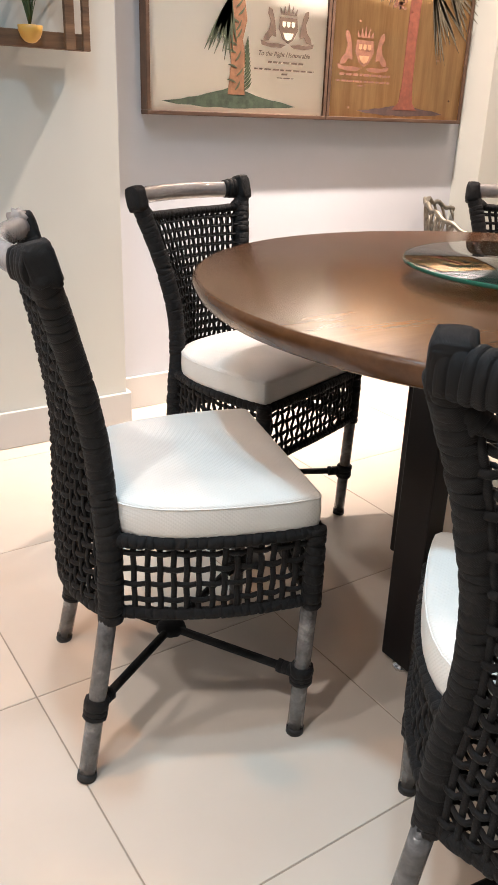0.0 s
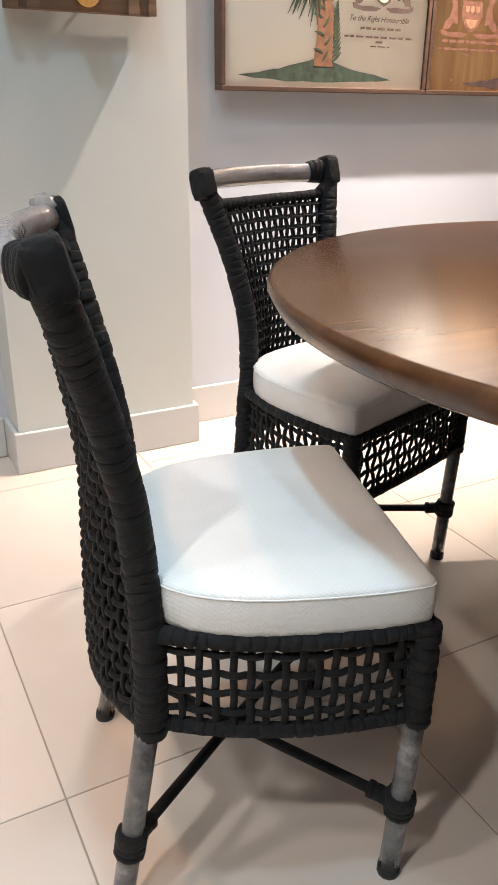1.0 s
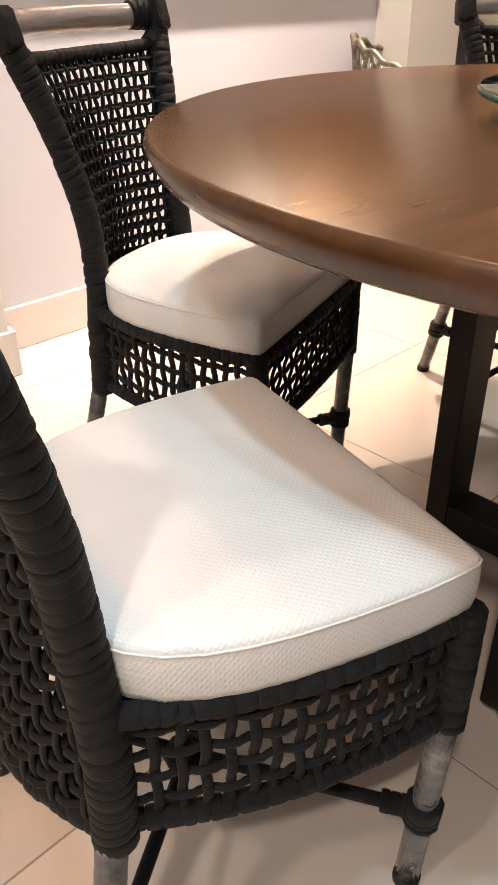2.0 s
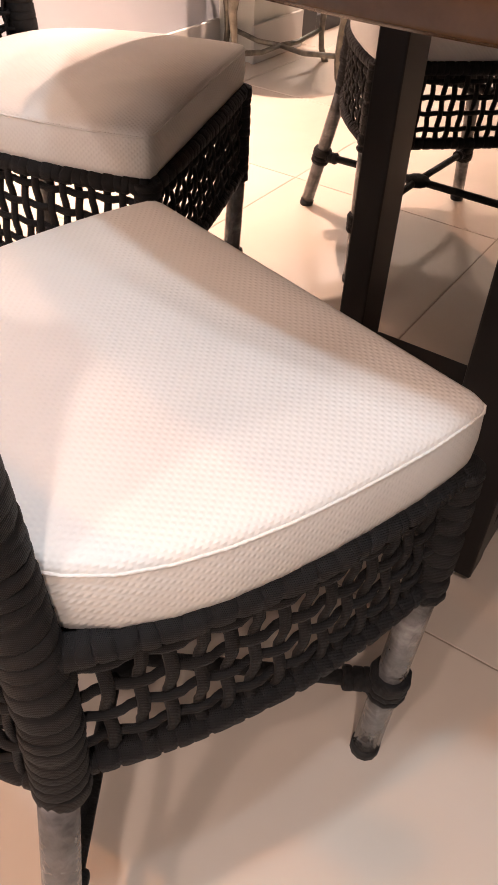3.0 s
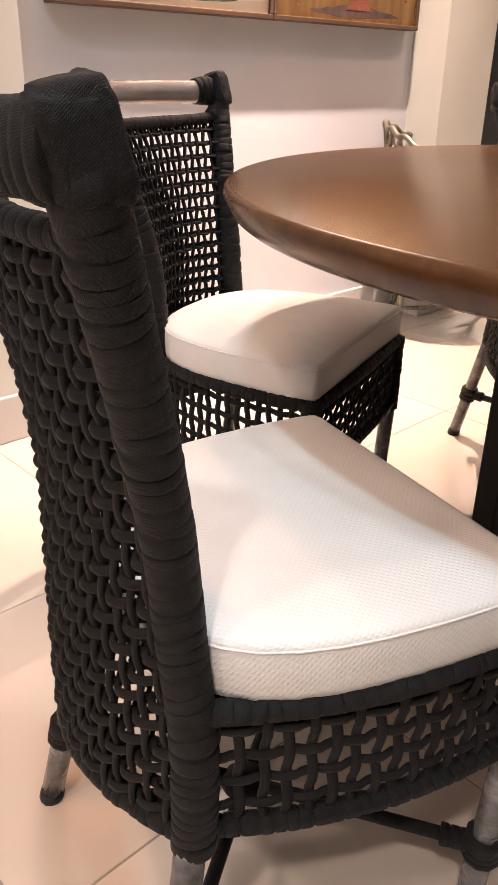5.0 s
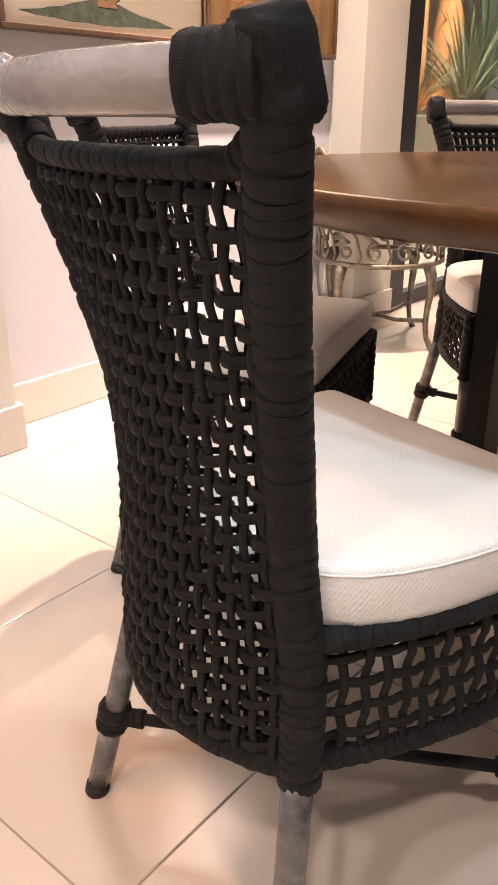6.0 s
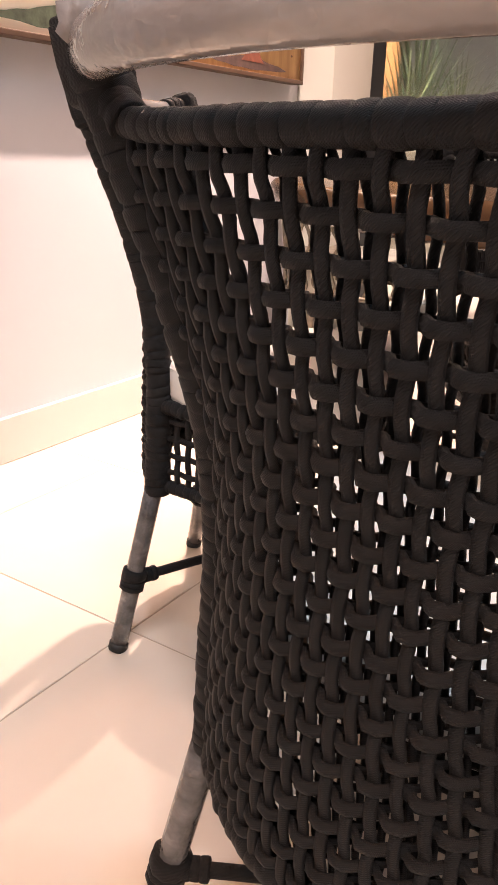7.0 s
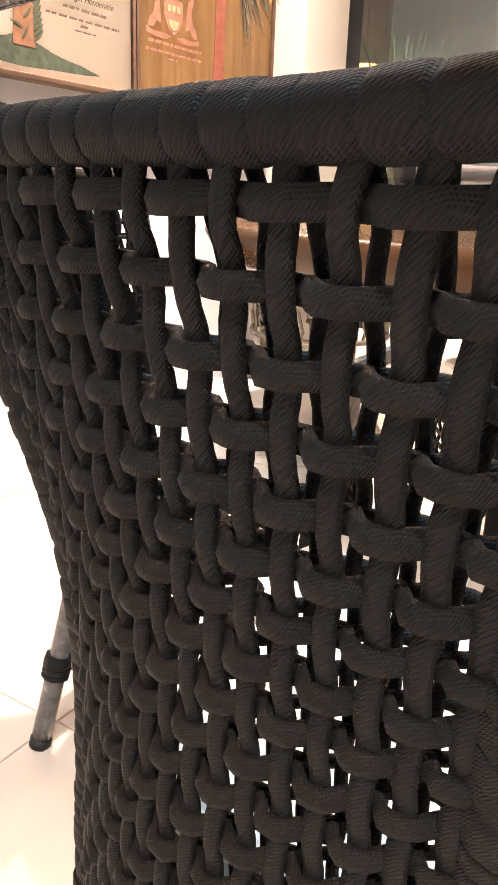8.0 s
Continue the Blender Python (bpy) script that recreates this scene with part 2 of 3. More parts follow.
skirting("baseboard_1", 0.963, 2.635, WALL_Y - 0.015, WALL_Y - 0.001)
skirting("baseboard_2", 0.379, 0.963, 3.345, 3.359)
skirting("baseboard_3", 0.379, 0.393, 3.3595, WALL_Y - 0.001)
skirting("baseboard_4", X0, 0.378, WALL_Y - 0.015, WALL_Y - 0.001)
skirting("baseboard_5", 2.635, 2.972, 3.345, 3.359)
bm = bmesh.new()
block(bm, 0.949, 0.963, 3.3595, WALL_Y - 0.016, 0.001, 0.128)
structure("baseboard_6", "grey-beige painted skirting board along the wall", "skirting", bm, SKIRT_PAINT)

floor = structure("floor", "cream polished porcelain tile floor with thin brown joints", "floor", block(bmesh.new(), X0, X1, Y0, 6.0, -0.1, -0.0015), GROUT)


# ---- the rope chair ----
POST_X = [(0.28, -0.135), (0.40, -0.132), (0.50, -0.136), (0.60, -0.145), (0.70, -0.165), (0.79, -0.188), (0.885, -0.214)]
POST_Y = [(0.28, 0.154), (0.40, 0.150), (0.50, 0.138), (0.60, 0.139), (0.70, 0.1545), (0.79, 0.177), (0.885, 0.206)]
BULGE = [(0.28, 0.059), (0.40, 0.061), (0.50, 0.054), (0.60, 0.043), (0.70, 0.034), (0.79, 0.027), (0.885, 0.034)]
SIDE = [(0.0, 0.203), (0.25, 0.205), (0.5, 0.199), (0.75, 0.180), (1.0, 0.149)]


def back_point(u, z, off=0.0):
    """A point of the backrest: u from -1 to 1 across, z up, off towards the rear."""
    x = spline(POST_X, z) - spline(BULGE, z) * (1 - u * u)
    return Vector((x - off, u * spline(POST_Y, z), z))


def side_point(s, z, sign, off=0.0):
    """A point of the seat's side: s from 0 (front) to 1 (rear post)."""
    x = 0.205 - s * 0.338
    return Vector((x, sign * (spline(SIDE, s) + off), z))


def front_point(s, z, off=0.0):
    return Vector((0.205 + off + 0.006 * (1 - (2 * s - 1) ** 2), (2 * s - 1) * 0.200, z))


def woven(point, ns, nz, s_of, z_of, s_range, z_range, amp, width, thick, loose=1.0, share=0.3, slim=1.0):
    """Strands of a plain weave on a surface point(s, z, off): returns two lists of meshes, uprights and crosswise."""
    uprights, cross = [], []
    for i in range(ns):
        s = s_of(i) + random.uniform(-0.006, 0.006) * loose
        jit = random.uniform(-0.012, 0.012) * loose
        pts, ups = [], []
        steps = nz * 4
        for k in range(steps + 1):
            z = z_range[0] + (z_range[1] - z_range[0]) * k / steps
            row = (z - z_of(0)) / (z_of(1) - z_of(0))
            off = share * amp * max(-1.0, min(1.0, 1.5 * math.cos(math.pi * row))) * (-1 if i % 2 else 1)
            p = point(s + jit * 0.3 * math.sin(z * 40 + i), z, off)
            pts.append(p)
            ups.append(point(s, z, 0.01) - point(s, z, 0.0))
        bm = bmesh.new()
        sweep(bm, pts, (width * random.uniform(0.93, 1.06), thick), 6, ups)
        uprights.append(bm)
    for j in range(nz):
        z = z_of(j)
        pts, ups = [], []
        steps = (ns + 1) * 4
        sag = random.uniform(-0.0018, 0.0018) * loose
        for k in range(steps + 1):
            s = s_range[0] + (s_range[1] - s_range[0]) * k / steps
            col = (s - s_of(0)) / (s_of(1) - s_of(0))
            off = -(1.3 - share) * amp * max(-1.0, min(1.0, 1.6 * math.cos(math.pi * col))) * (-1 if j % 2 else 1)
            zz = z + sag * math.sin(k * 0.09 + j) + 0.0004 * math.sin(k * 0.8 + 3 * j)
            pts.append(point(s, zz, off))
            ups.append(point(s, zz, 0.01) - point(s, zz, 0.0))
        bm = bmesh.new()
        sweep(bm, pts, (width * slim * random.uniform(0.93, 1.06), thick), 6, ups)
        cross.append(bm)
    return uprights, cross


def wrapped(pts_of, length, radius, pitch, sides=12, seed=1, depth=0.0022, dome=0.0, skew=0.3):
    """A rod wrapped in rope: pts_of(t) for t from 0 to 1; flat turns every pitch metres, uneven and askew."""
    rng = random.Random(seed)
    bm = bmesh.new()
    pts, rads, lean = [], [], []
    t = 0.0
    while t < 1.0:
        p = pitch * rng.uniform(0.65, 1.4) / length
        if 1.0 - t - p < 0.5 * pitch / length:
            p = 1.0 - t + 1e-9
        bulge = rng.uniform(0.3, 1.3)
        tilt = (rng.uniform(-skew, skew) * pitch, rng.uniform(0, 6.28))
        for f, k in ((0.012, -0.85), (0.08, 0.25), (0.3, 0.55), (0.7, 0.6), (0.92, 0.3), (0.988, -0.85)):
            tt = t + p * f
            if tt > 1.0:
                break
            pts.append(pts_of(tt))
            lean.append(tilt)
            r = radius + depth * k * bulge
            if dome:
                e = (1 - tt) / dome
                if e < 1:
                    r *= math.sqrt(max(0.08, 1 - (1 - e) ** 2))
            rads.append((r, r))
        t += p
    sweep(bm, pts, rads, sides)
    axis = (Vector(pts_of(1.0)) - Vector(pts_of(0.0))).normalized()
    last = len(pts) - 1
    for i, v in enumerate(bm.verts):
        ring, k = divmod(i, sides)
        amount, phase = lean[ring]
        ends = min(1.0, 0.25 * min(ring, last - ring))
        v.co += axis * (amount * ends * math.cos(2 * math.pi * k / sides + phase))
        q = noise.noise(v.co * 38 + Vector((seed, 0, 0)))
        v.co += axis * (0.0015 * q * ends)
    return bm


def folded_cap(at, half, turn, seed):
    """The squared, folded rope bundle over a post's top: a rounded block with shallow creases."""
    bm = bmesh.new()
    bmesh.ops.create_icosphere(bm, subdivisions=4, radius=1.0)
    m = Matrix.Rotation(turn, 3, "Y")
    for v in bm.verts:
        d = v.co.normalized()
        q = Vector([math.copysign(abs(c) ** 0.42, c) for c in d])
        crease = math.sin(9.5 * d.x + 13 * d.z + 3 * noise.noise(d * 2.1 + Vector((seed, 0, 0))))
        k = 1 - 0.07 * max(0.0, crease) ** 4 + 0.05 * noise.noise(d * 2.6 + Vector((0, seed, 0)))
        v.co = Vector(at) + m @ Vector((q.x * half[0], q.y * half[1], q.z * half[2])) * k
    return bm


def cuff(start, end, high, deep, turns, seed):
    """Broad rope turns side by side round the end of the top rail."""
    rng = random.Random(seed)
    bm = bmesh.new()
    pts, rads = [], []
    for i in range(turns):
        k = rng.uniform(0.96, 1.05) * (0.93 if i == turns - 1 else 1.0)
        for f, g in ((0.02, 0.90), (0.12, 0.97), (0.5, 1.0), (0.88, 0.97), (0.98, 0.90)):
            pts.append(start.lerp(end, (i + f) / turns))
            rads.append((deep * g * k, high * g * k))
    sweep(bm, pts, rads, 20, (0, 0, 1))
    bm.verts.ensure_lookup_table()
    for i, v in enumerate(bm.verts):
        c = pts[i // 20]
        ang = 2 * math.pi * (i % 20 + 0.5) / 20
        v.co = c + (v.co - c) * (1 + 0.12 * (1 - abs(math.cos(2 * ang))))
        v.co += Vector((0.001, 0.0012, 0.001)) * noise.noise(v.co * 45 + Vector((0, seed, 0)))
    return bm


def tube_between(a, b, r, sides=10, extra=0):
    bm = bmesh.new()
    a, b = Vector(a), Vector(b)
    n = 2 + extra
    sweep(bm, [a.lerp(b, i / (n - 1)) for i in range(n)], r, sides)
    return bm


def cushion_outline():
    """Plan of the seat pad: straight front, bowed sides, wide round rear corners."""
    a = 0.209
    half = [(a, 0.0), (a, 0.07), (a, 0.14), (a, 0.195), (a - 0.0025, 0.204), (a - 0.009, 0.2080), (a - 0.03, 0.2100)]
    half += [(0.14, 0.2110), (0.10, 0.2095), (0.06, 0.2065), (0.02, 0.2020), (-0.02, 0.1945), (-0.055, 0.184)]
    half += [(-0.085, 0.170), (-0.108, 0.152), (-0.126, 0.130), (-0.139, 0.104), (-0.147, 0.078), (-0.152, 0.04), (-0.153, 0.0)]
    return half + [(x, -y) for x, y in reversed(half[1:-1])]


def seat_cushion(parent):
    bm = bmesh.new()
    # shrink towards the middle, height
    levels = [(0.975, 0.441), (0.995, 0.4445), (1.0, 0.452), (1.004, 0.470), (1.0, 0.490), (0.994, 0.4965), (0.982, 0.5000), (0.95, 0.5025), (0.88, 0.5050), (0.75, 0.5075), (0.55, 0.5095), (0.3, 0.5105), (0.08, 0.511)]
    rings = []
    plan = cushion_outline()
    for k, z in levels:
        rings.append([bm.verts.new((0.03 + (x - 0.03) * k, y * k, z)) for x, y in plan])
    n = len(rings[0])
    for a, b in zip(rings, rings[1:]):
        for k in range(n):
            bm.faces.new((a[k], a[(k + 1) % n], b[(k + 1) % n], b[k]))
    bm.faces.new(list(reversed(rings[0])))
    bm.faces.new(rings[-1])
    pad = part("seat_cushion", bm, FABRIC, parent, "white basket-weave vinyl seat cushion")
    bm = bmesh.new()
    sweep(bm, [(0.03 + (x - 0.03) * 0.9975, y * 0.9975, 0.4945) for x, y in plan], 0.0013, 6, None, False, True)
    part("piping", bm, FABRIC, pad)
    return pad


def crumpled_end(bm):
    bmesh.ops.create_icosphere(bm, subdivisions=3, radius=1.0)
    at = back_point(0.92, 0.884)
    for v in bm.verts:
        k = 1 + 0.42 * noise.noise(v.co * 2.7) + 0.2 * noise.noise(v.co * 6.1)
        v.co = at + Vector((v.co.x * 0.018, v.co.y * 0.014, v.co.z * 0.018)) * k


def rope_chair(m, film=True, big_end=-1):
    random.seed(5)
    chair = thing("dining_chair", "black woven rope dining chair with white cushion", "chair", "chairs round the table", m)
    # backrest
    rows, cols = 22, 18
    zs = lambda j: 0.319 + j * 0.0231
    us = lambda i: -0.90 + i * 1.80 / (cols - 1)
    bm = wrapped(lambda t: back_point(2 * t - 1, 0.8225 + 0.006 * (2 * t - 1) ** 4), 0.42, 0.0104, 0.0165, 14, 3, 0.0011, 0.0, 0.1)
    back = part("backrest", bm, ROPE, chair, "double-layered woven black rope backrest")
    for layer, (shift, turn) in enumerate(((0.0085, 1), (-0.0060, -1))):
        def bp(u, z, off, shift=shift, turn=turn):
            tuck = max(0.0, 1 - max(0.0, z - 0.800) / 0.020)
            return back_point(u * (1.0 if turn > 0 else 0.992), z, (shift + off * turn) * (0.25 + 0.75 * tuck))
        ups, cross = woven(bp, cols, rows, us, zs, (-1.06, 1.06), (0.298, 0.820), 0.0042, 0.0049 if turn > 0 else 0.0028, 0.0032 if turn > 0 else 0.0024, 0.6, 0.3, 1.06)
        for b in ups:
            part("upright_rope", b, ROPE, back)
        for b in cross:
            part("cross_rope", b, ROPE, back)
    part("lower_rail", wrapped(lambda t: back_point(2 * t - 1, 0.30), 0.34, 0.0135, 0.014, 10, 8, 0.0014), ROPE, back)
    for sign in (1, -1):
        part("post", wrapped(lambda t: back_point(sign, 0.283 + t * 0.595), 0.595, 0.0208, 0.0140, 16, 20 + sign, 0.0013, 0.022, 0.45), ROPE, chair)
        # wrapped corner that holds the top rail
        big = sign == big_end
        at = back_point(sign * 1.0, 0.872)
        if big:
            start, end = back_point(sign * 1.0, 0.874, 0.001), back_point(sign * 0.74, 0.872, 0.007)
            wrap = part("corner_wrap", cuff(start, end, 0.0265, 0.0225, 5, 3 + sign), ROPE, chair, "thick wrapped rope corner")
            part("folded_rope", folded_cap(at + Vector((0.003, sign * -0.005, 0.003)), (0.0212, 0.0205, 0.0330), radians(-16), 5 + sign), ROPE, wrap)
        else:
            part("corner_wrap", folded_cap(at + Vector((0.003, 0, -0.006)), (0.0215, 0.0205, 0.0310), radians(-16), 9 + sign), ROPE, chair, "wrapped rope post end")
        inner, outer = back_point(sign * 0.88, 0.826), back_point(sign * 1.0, 0.846)
        part("gusset", wrapped(lambda t: inner.lerp(outer, t), 0.05, 0.0150, 0.012, 12, 33 + sign, 0.0010), ROPE, chair)
        # seat side
        def sp(s, z, off, sign=sign):
            return side_point(s, z, sign, off)
        szs = lambda j: 0.326 + j * 0.0285
        sss = lambda i: 0.05 + i * 0.90 / 15
        side = part("seat_side", wrapped(lambda t: side_point(t, 0.4335, sign), 0.36, 0.012, 0.014, 8, 40 + sign, 0.0014), ROPE, chair)
        u2, c2 = woven(sp, 16, 4, sss, szs, (0, 1), (0.292, 0.43), 0.0032, 0.0054, 0.0032, 0.5, 0.7, 0.94)
        for b in u2:
            part("upright_rope", b, ROPE, side)
        for b in c2:
            part("cross_rope", b, ROPE, side)
        part("lower_rail", wrapped(lambda t: side_point(t, 0.299, sign), 0.36, 0.0105, 0.014, 8, 50 + sign, 0.0014), ROPE, side)
        part("front_post", wrapped(lambda t: Vector((0.202, sign * 0.203, 0.285 + t * 0.155)), 0.155, 0.0175, 0.015, 10, 60 + sign, 0.002), ROPE, chair)
    fzs = lambda j: 0.326 + j * 0.0285
    fss = lambda i: 0.055 + i * 0.89 / 17
    front = part("seat_front", wrapped(lambda t: front_point(t, 0.4335), 0.4, 0.012, 0.014, 8, 71, 0.0014), ROPE, chair)
    u3, c3 = woven(front_point, 18, 4, fss, fzs, (0, 1), (0.292, 0.43), 0.0032, 0.0054, 0.0032, 0.5, 0.7, 0.94)
    for b in u3:
        part("upright_rope", b, ROPE, front)
    for b in c3:
        part("cross_rope", b, ROPE, front)
    part("lower_rail", wrapped(lambda t: front_point(t, 0.299), 0.4, 0.0105, 0.014, 8, 73, 0.0014), ROPE, front)
    # crumpled end of the film
    if film:
        bm = bmesh.new()
        crumpled_end(bm)
        part("film_end", bm, FILM, chair, "crumpled clear film")
    # top rail under film
    bm = bmesh.new()
    pts = [back_point(u, 0.871) - Vector((0.016 * (1 - u * u), 0, 0)) for u in [-0.98 + 1.96 * k / 16 for k in range(17)]]
    sweep(bm, pts, (0.0165, 0.0205), 16, (0, 0, 1))
    part("top_rail", bm, FILM, chair, "aluminium top rail wrapped in clear film")
    # seat board
    bm = bmesh.new()
    lo = [bm.verts.new((0.03 + (x - 0.03) * 0.97, y * 0.97, 0.424)) for x, y in cushion_outline()]
    hi = [bm.verts.new((0.03 + (x - 0.03) * 0.97, y * 0.97, 0.4403)) for x, y in cushion_outline()]
    for k in range(len(lo)):
        bm.faces.new((lo[k], lo[(k + 1) % len(lo)], hi[(k + 1) % len(lo)], hi[k]))
    bm.faces.new(list(reversed(lo)))
    bm.faces.new(hi)
    part("seat_base", bm, ROPE, chair)
    seat_cushion(chair)
    # legs
    for sx, sy, top in ((-1, 1, (-0.138, 0.156, 0.30)), (-1, -1, (-0.138, -0.156, 0.30)), (1, 1, (0.201, 0.202, 0.31)), (1, -1, (0.201, -0.202, 0.31))):
        foot = Vector((-0.194 if sx < 0 else 0.192, sy * (0.201 if sx < 0 else 0.194), 0.0))
        topv = Vector(top)
        leg = part("leg", tube_between(topv, foot.lerp(topv, 0.04), 0.0152, 12, 4), LEG_FILM, chair, "grey metal leg wrapped in clear film")
        part("foot_cap", tube_between(foot, foot.lerp(topv, 0.045), 0.0166, 12), RUBBER, leg)
        a, b = foot.lerp(topv, 0.38), foot.lerp(topv, 0.50)
        part("binding", wrapped(lambda t: a.lerp(b, t), 0.035, 0.0205, 0.010, 10, 80, 0.002), ROPE, leg)
        k = foot.lerp(topv, 0.44)
        mid = Vector((0.0, 0.0, 0.135))
        st = part("stretcher", tube_between(k, mid, 0.0082, 8, 2), ROPE, chair)
        part("binding", wrapped(lambda t: k.lerp(mid, 0.06 + 0.11 * t), 0.03, 0.0125, 0.008, 8, 81, 0.0015), ROPE, st)
    bm = bmesh.new()
    bmesh.ops.create_icosphere(bm, subdivisions=2, radius=1.0)
    for v in bm.verts:
        v.co = Vector((v.co.x * 0.030, v.co.y * 0.030, 0.135 + v.co.z * 0.014))
    part("centre_knot", bm, ROPE, chair)
    return chair


def chair_pose(x, y, heading):
    return pose(x, y, 0, 0, 0, heading)


rope_chair(chair_pose(0.427, 2.036, -15.5))
plain_chair = rope_chair(chair_pose(0.944, 2.557, -71.8), False, 1)
tagged(plain_chair, "black woven rope dining chair facing away from the pictures")
for cx, cy, heading, words in (
        (1.754, 2.312, -136.0, "black woven rope dining chair beside the ornate garden chair"),
        (0.613, 1.313, 38.0, "black woven rope dining chair with film-wrapped top rail")):
    tagged(copy_thing(plain_chair, chair_pose(cx, cy, heading)), words)

# ---- the table ----
TX, TY, TR, TZ = 1.19, 1.885, 0.70, 0.778
table = thing("dining_table", "round walnut-veneer dining table on dark crossed frames", "table", "", pose(TX, TY, 0))
profile = [(TR - 0.045, TZ - 0.044), (TR - 0.020, TZ - 0.042), (TR - 0.013, TZ - 0.037), (TR, TZ - 0.013), (TR - 0.001, TZ - 0.006), (TR - 0.005, TZ - 0.0015), (TR - 0.010, TZ)]
part("tabletop", lathe(bmesh.new(), profile, 160), WOOD, table, "round walnut veneer top with an eased edge", True)


def loop_frame(half, wide, thin):
    """An upright loop of flat bar, wide across its own plane."""
    bm = bmesh.new()
    z1 = TZ - 0.043
    t, w = thin / 2, wide / 2
    for sgn in (1, -1):
        block(bm, sgn * half - t, sgn * half + t, -w, w, 0.022, z1, 0.003)
    block(bm, -half + t + 0.0005, half - t - 0.0005, -w + 0.002, w - 0.002, 0.022, 0.080, 0.003)
    block(bm, -half + t + 0.0005, half - t - 0.0005, -w + 0.002, w - 0.002, z1 - 0.05, z1 - 0.0005, 0.003)
    return bm


FX, FY = -0.002, -0.055
for turn in (0, 90):
    bm = loop_frame(0.325, 0.080 if turn else 0.0805, 0.045)
    if turn:
        bmesh.ops.scale(bm, vec=(1, 1, 0.998), verts=bm.verts)
    bmesh.ops.rotate(bm, cent=(0, 0, 0), matrix=Matrix.Rotation(radians(turn), 3, "Z"), verts=bm.verts)
    bmesh.ops.translate(bm, vec=(FX, FY, 0), verts=bm.verts)
    fr = part("base_frame", bm, DARK_STEEL, table, "dark brown lacquered loop frame", False)
    for sgn in (1, -1):
        cx, cy = (FX + sgn * 0.325, FY) if not turn else (FX, FY + sgn * 0.325)
        bm = lathe(bmesh.new(), [(0.017, 0.0), (0.019, 0.003), (0.019, 0.008), (0.008, 0.012), (0.008, 0.023)], 16, (cx, cy))
        part("glide_foot", bm, CHROME, fr)

# glass turntable on the table
tray = thing("glass_turntable", "round clear glass turntable with green edge on the table", "turntable", "", pose(1.20, 1.875, TZ))
GR = 0.295
part("glass_plate", lathe(bmesh.new(), [(GR - 0.002, 0.024), (GR, 0.026), (GR, 0.031), (GR - 0.002, 0.033)], 96), GLASS, tray)
bm = lathe(bmesh.new(), [(0.085, 0.0005), (0.088, 0.004), (0.088, 0.018), (0.083, 0.0235)], 48)
part("swivel_base", bm, CHROME, tray)
bm = bmesh.new()
sweep(bm, [((GR + 0.0005) * math.cos(a * math.pi / 48), (GR + 0.0005) * math.sin(a * math.pi / 48), 0.0285) for a in range(96)], (0.0016, 0.0042), 6, (0, 0, 1), False, True)
part("rim", bm, GLASS_EDGE, tray, "green polished glass edge")

# ---- the pictures ----
CREAM = mat("cream_print", (0.93, 0.90, 0.81), 0.6)
PINE = wood_material("pine_board", (0.42, 0.24, 0.09), (0.62, 0.40, 0.18), 0.6, (14, 14, 1.2))


def picture(x0, x1, z0, z1, board, label):
    ob = thing("framed_picture", label, "picture", "palm pictures", pose((x0 + x1) / 2, WALL_Y - 0.002, z0))
    w, h = (x1 - x0) / 2, z1 - z0
    bm = bmesh.new()
    block(bm, -w, w, -0.050, -0.002, 0, 0.014, 0.002)
    block(bm, -w, w, -0.050, -0.002, h - 0.014, h, 0.002)
    block(bm, -w, -w + 0.014, -0.050, -0.002, 0.0142, h - 0.0142, 0.002)
    block(bm, w - 0.014, w, -0.050, -0.002, 0.0142, h - 0.0142, 0.002)
    part("frame", bm, FRAME_WOOD, ob, "dark brown wooden frame", False)
    part("panel", block(bmesh.new(), -w + 0.0145, w - 0.0145, -0.042, -0.003, 0.0145, h - 0.0145), board, ob)
    return ob


PIC_A = picture(1.10, 1.857, 1.052, 2.10, CREAM, "cream palm tree print in a dark wooden frame")
PIC_B = picture(1.860, 2.60, 1.052, 2.10, PINE, "palm tree painted on pine boards in a wooden frame")


def ink(name, colour, var=0.35):
    m = mat(name, colour, 0.6)
    n = noise_of(m, coords(m), 42, 5, 0.65)
    colour_in(m, ramp(m, n, [(0.3, tuple(c * (1 - var) for c in colour)), (0.7, tuple(c * (1 + var) for c in colour))]))
    return m


BARK, BARK_RED = ink("print_bark", (0.16, 0.075, 0.035)), ink("print_red_bark", (0.15, 0.045, 0.025))
LEAF, LEAF_GREY = ink("print_leaf", (0.035, 0.045, 0.02)), ink("print_grey_leaf", (0.10, 0.085, 0.055))
MOUND, MOUND_B = ink("print_mound", (0.035, 0.05, 0.03), 0.6), ink("print_brown_mound", (0.06, 0.035, 0.03))
SHIELD, SHIELD_B = ink("print_shield", (0.52, 0.46, 0.35)), ink("print_brown_shield", (0.34, 0.19, 0.10))
INK, INK_RED = ink("print_ink", (0.07, 0.045, 0.03)), ink("print_red_ink", (0.17, 0.075, 0.045))


def flat(bm, pts, depth=0.0006):
    """A thin printed shape on the panel's face, pts in wall x and z."""
    lo = [bm.verts.new((x, 0.0, z)) for x, z in pts]
    hi = [bm.verts.new((x, -depth, z)) for x, z in pts]
    try:
        bm.faces.new(hi)
    except ValueError:
        pass
    n = len(pts)
    for k in range(n):
        bm.faces.new((lo[k], lo[(k + 1) % n], hi[(k + 1) % n], hi[k]))
    return bm


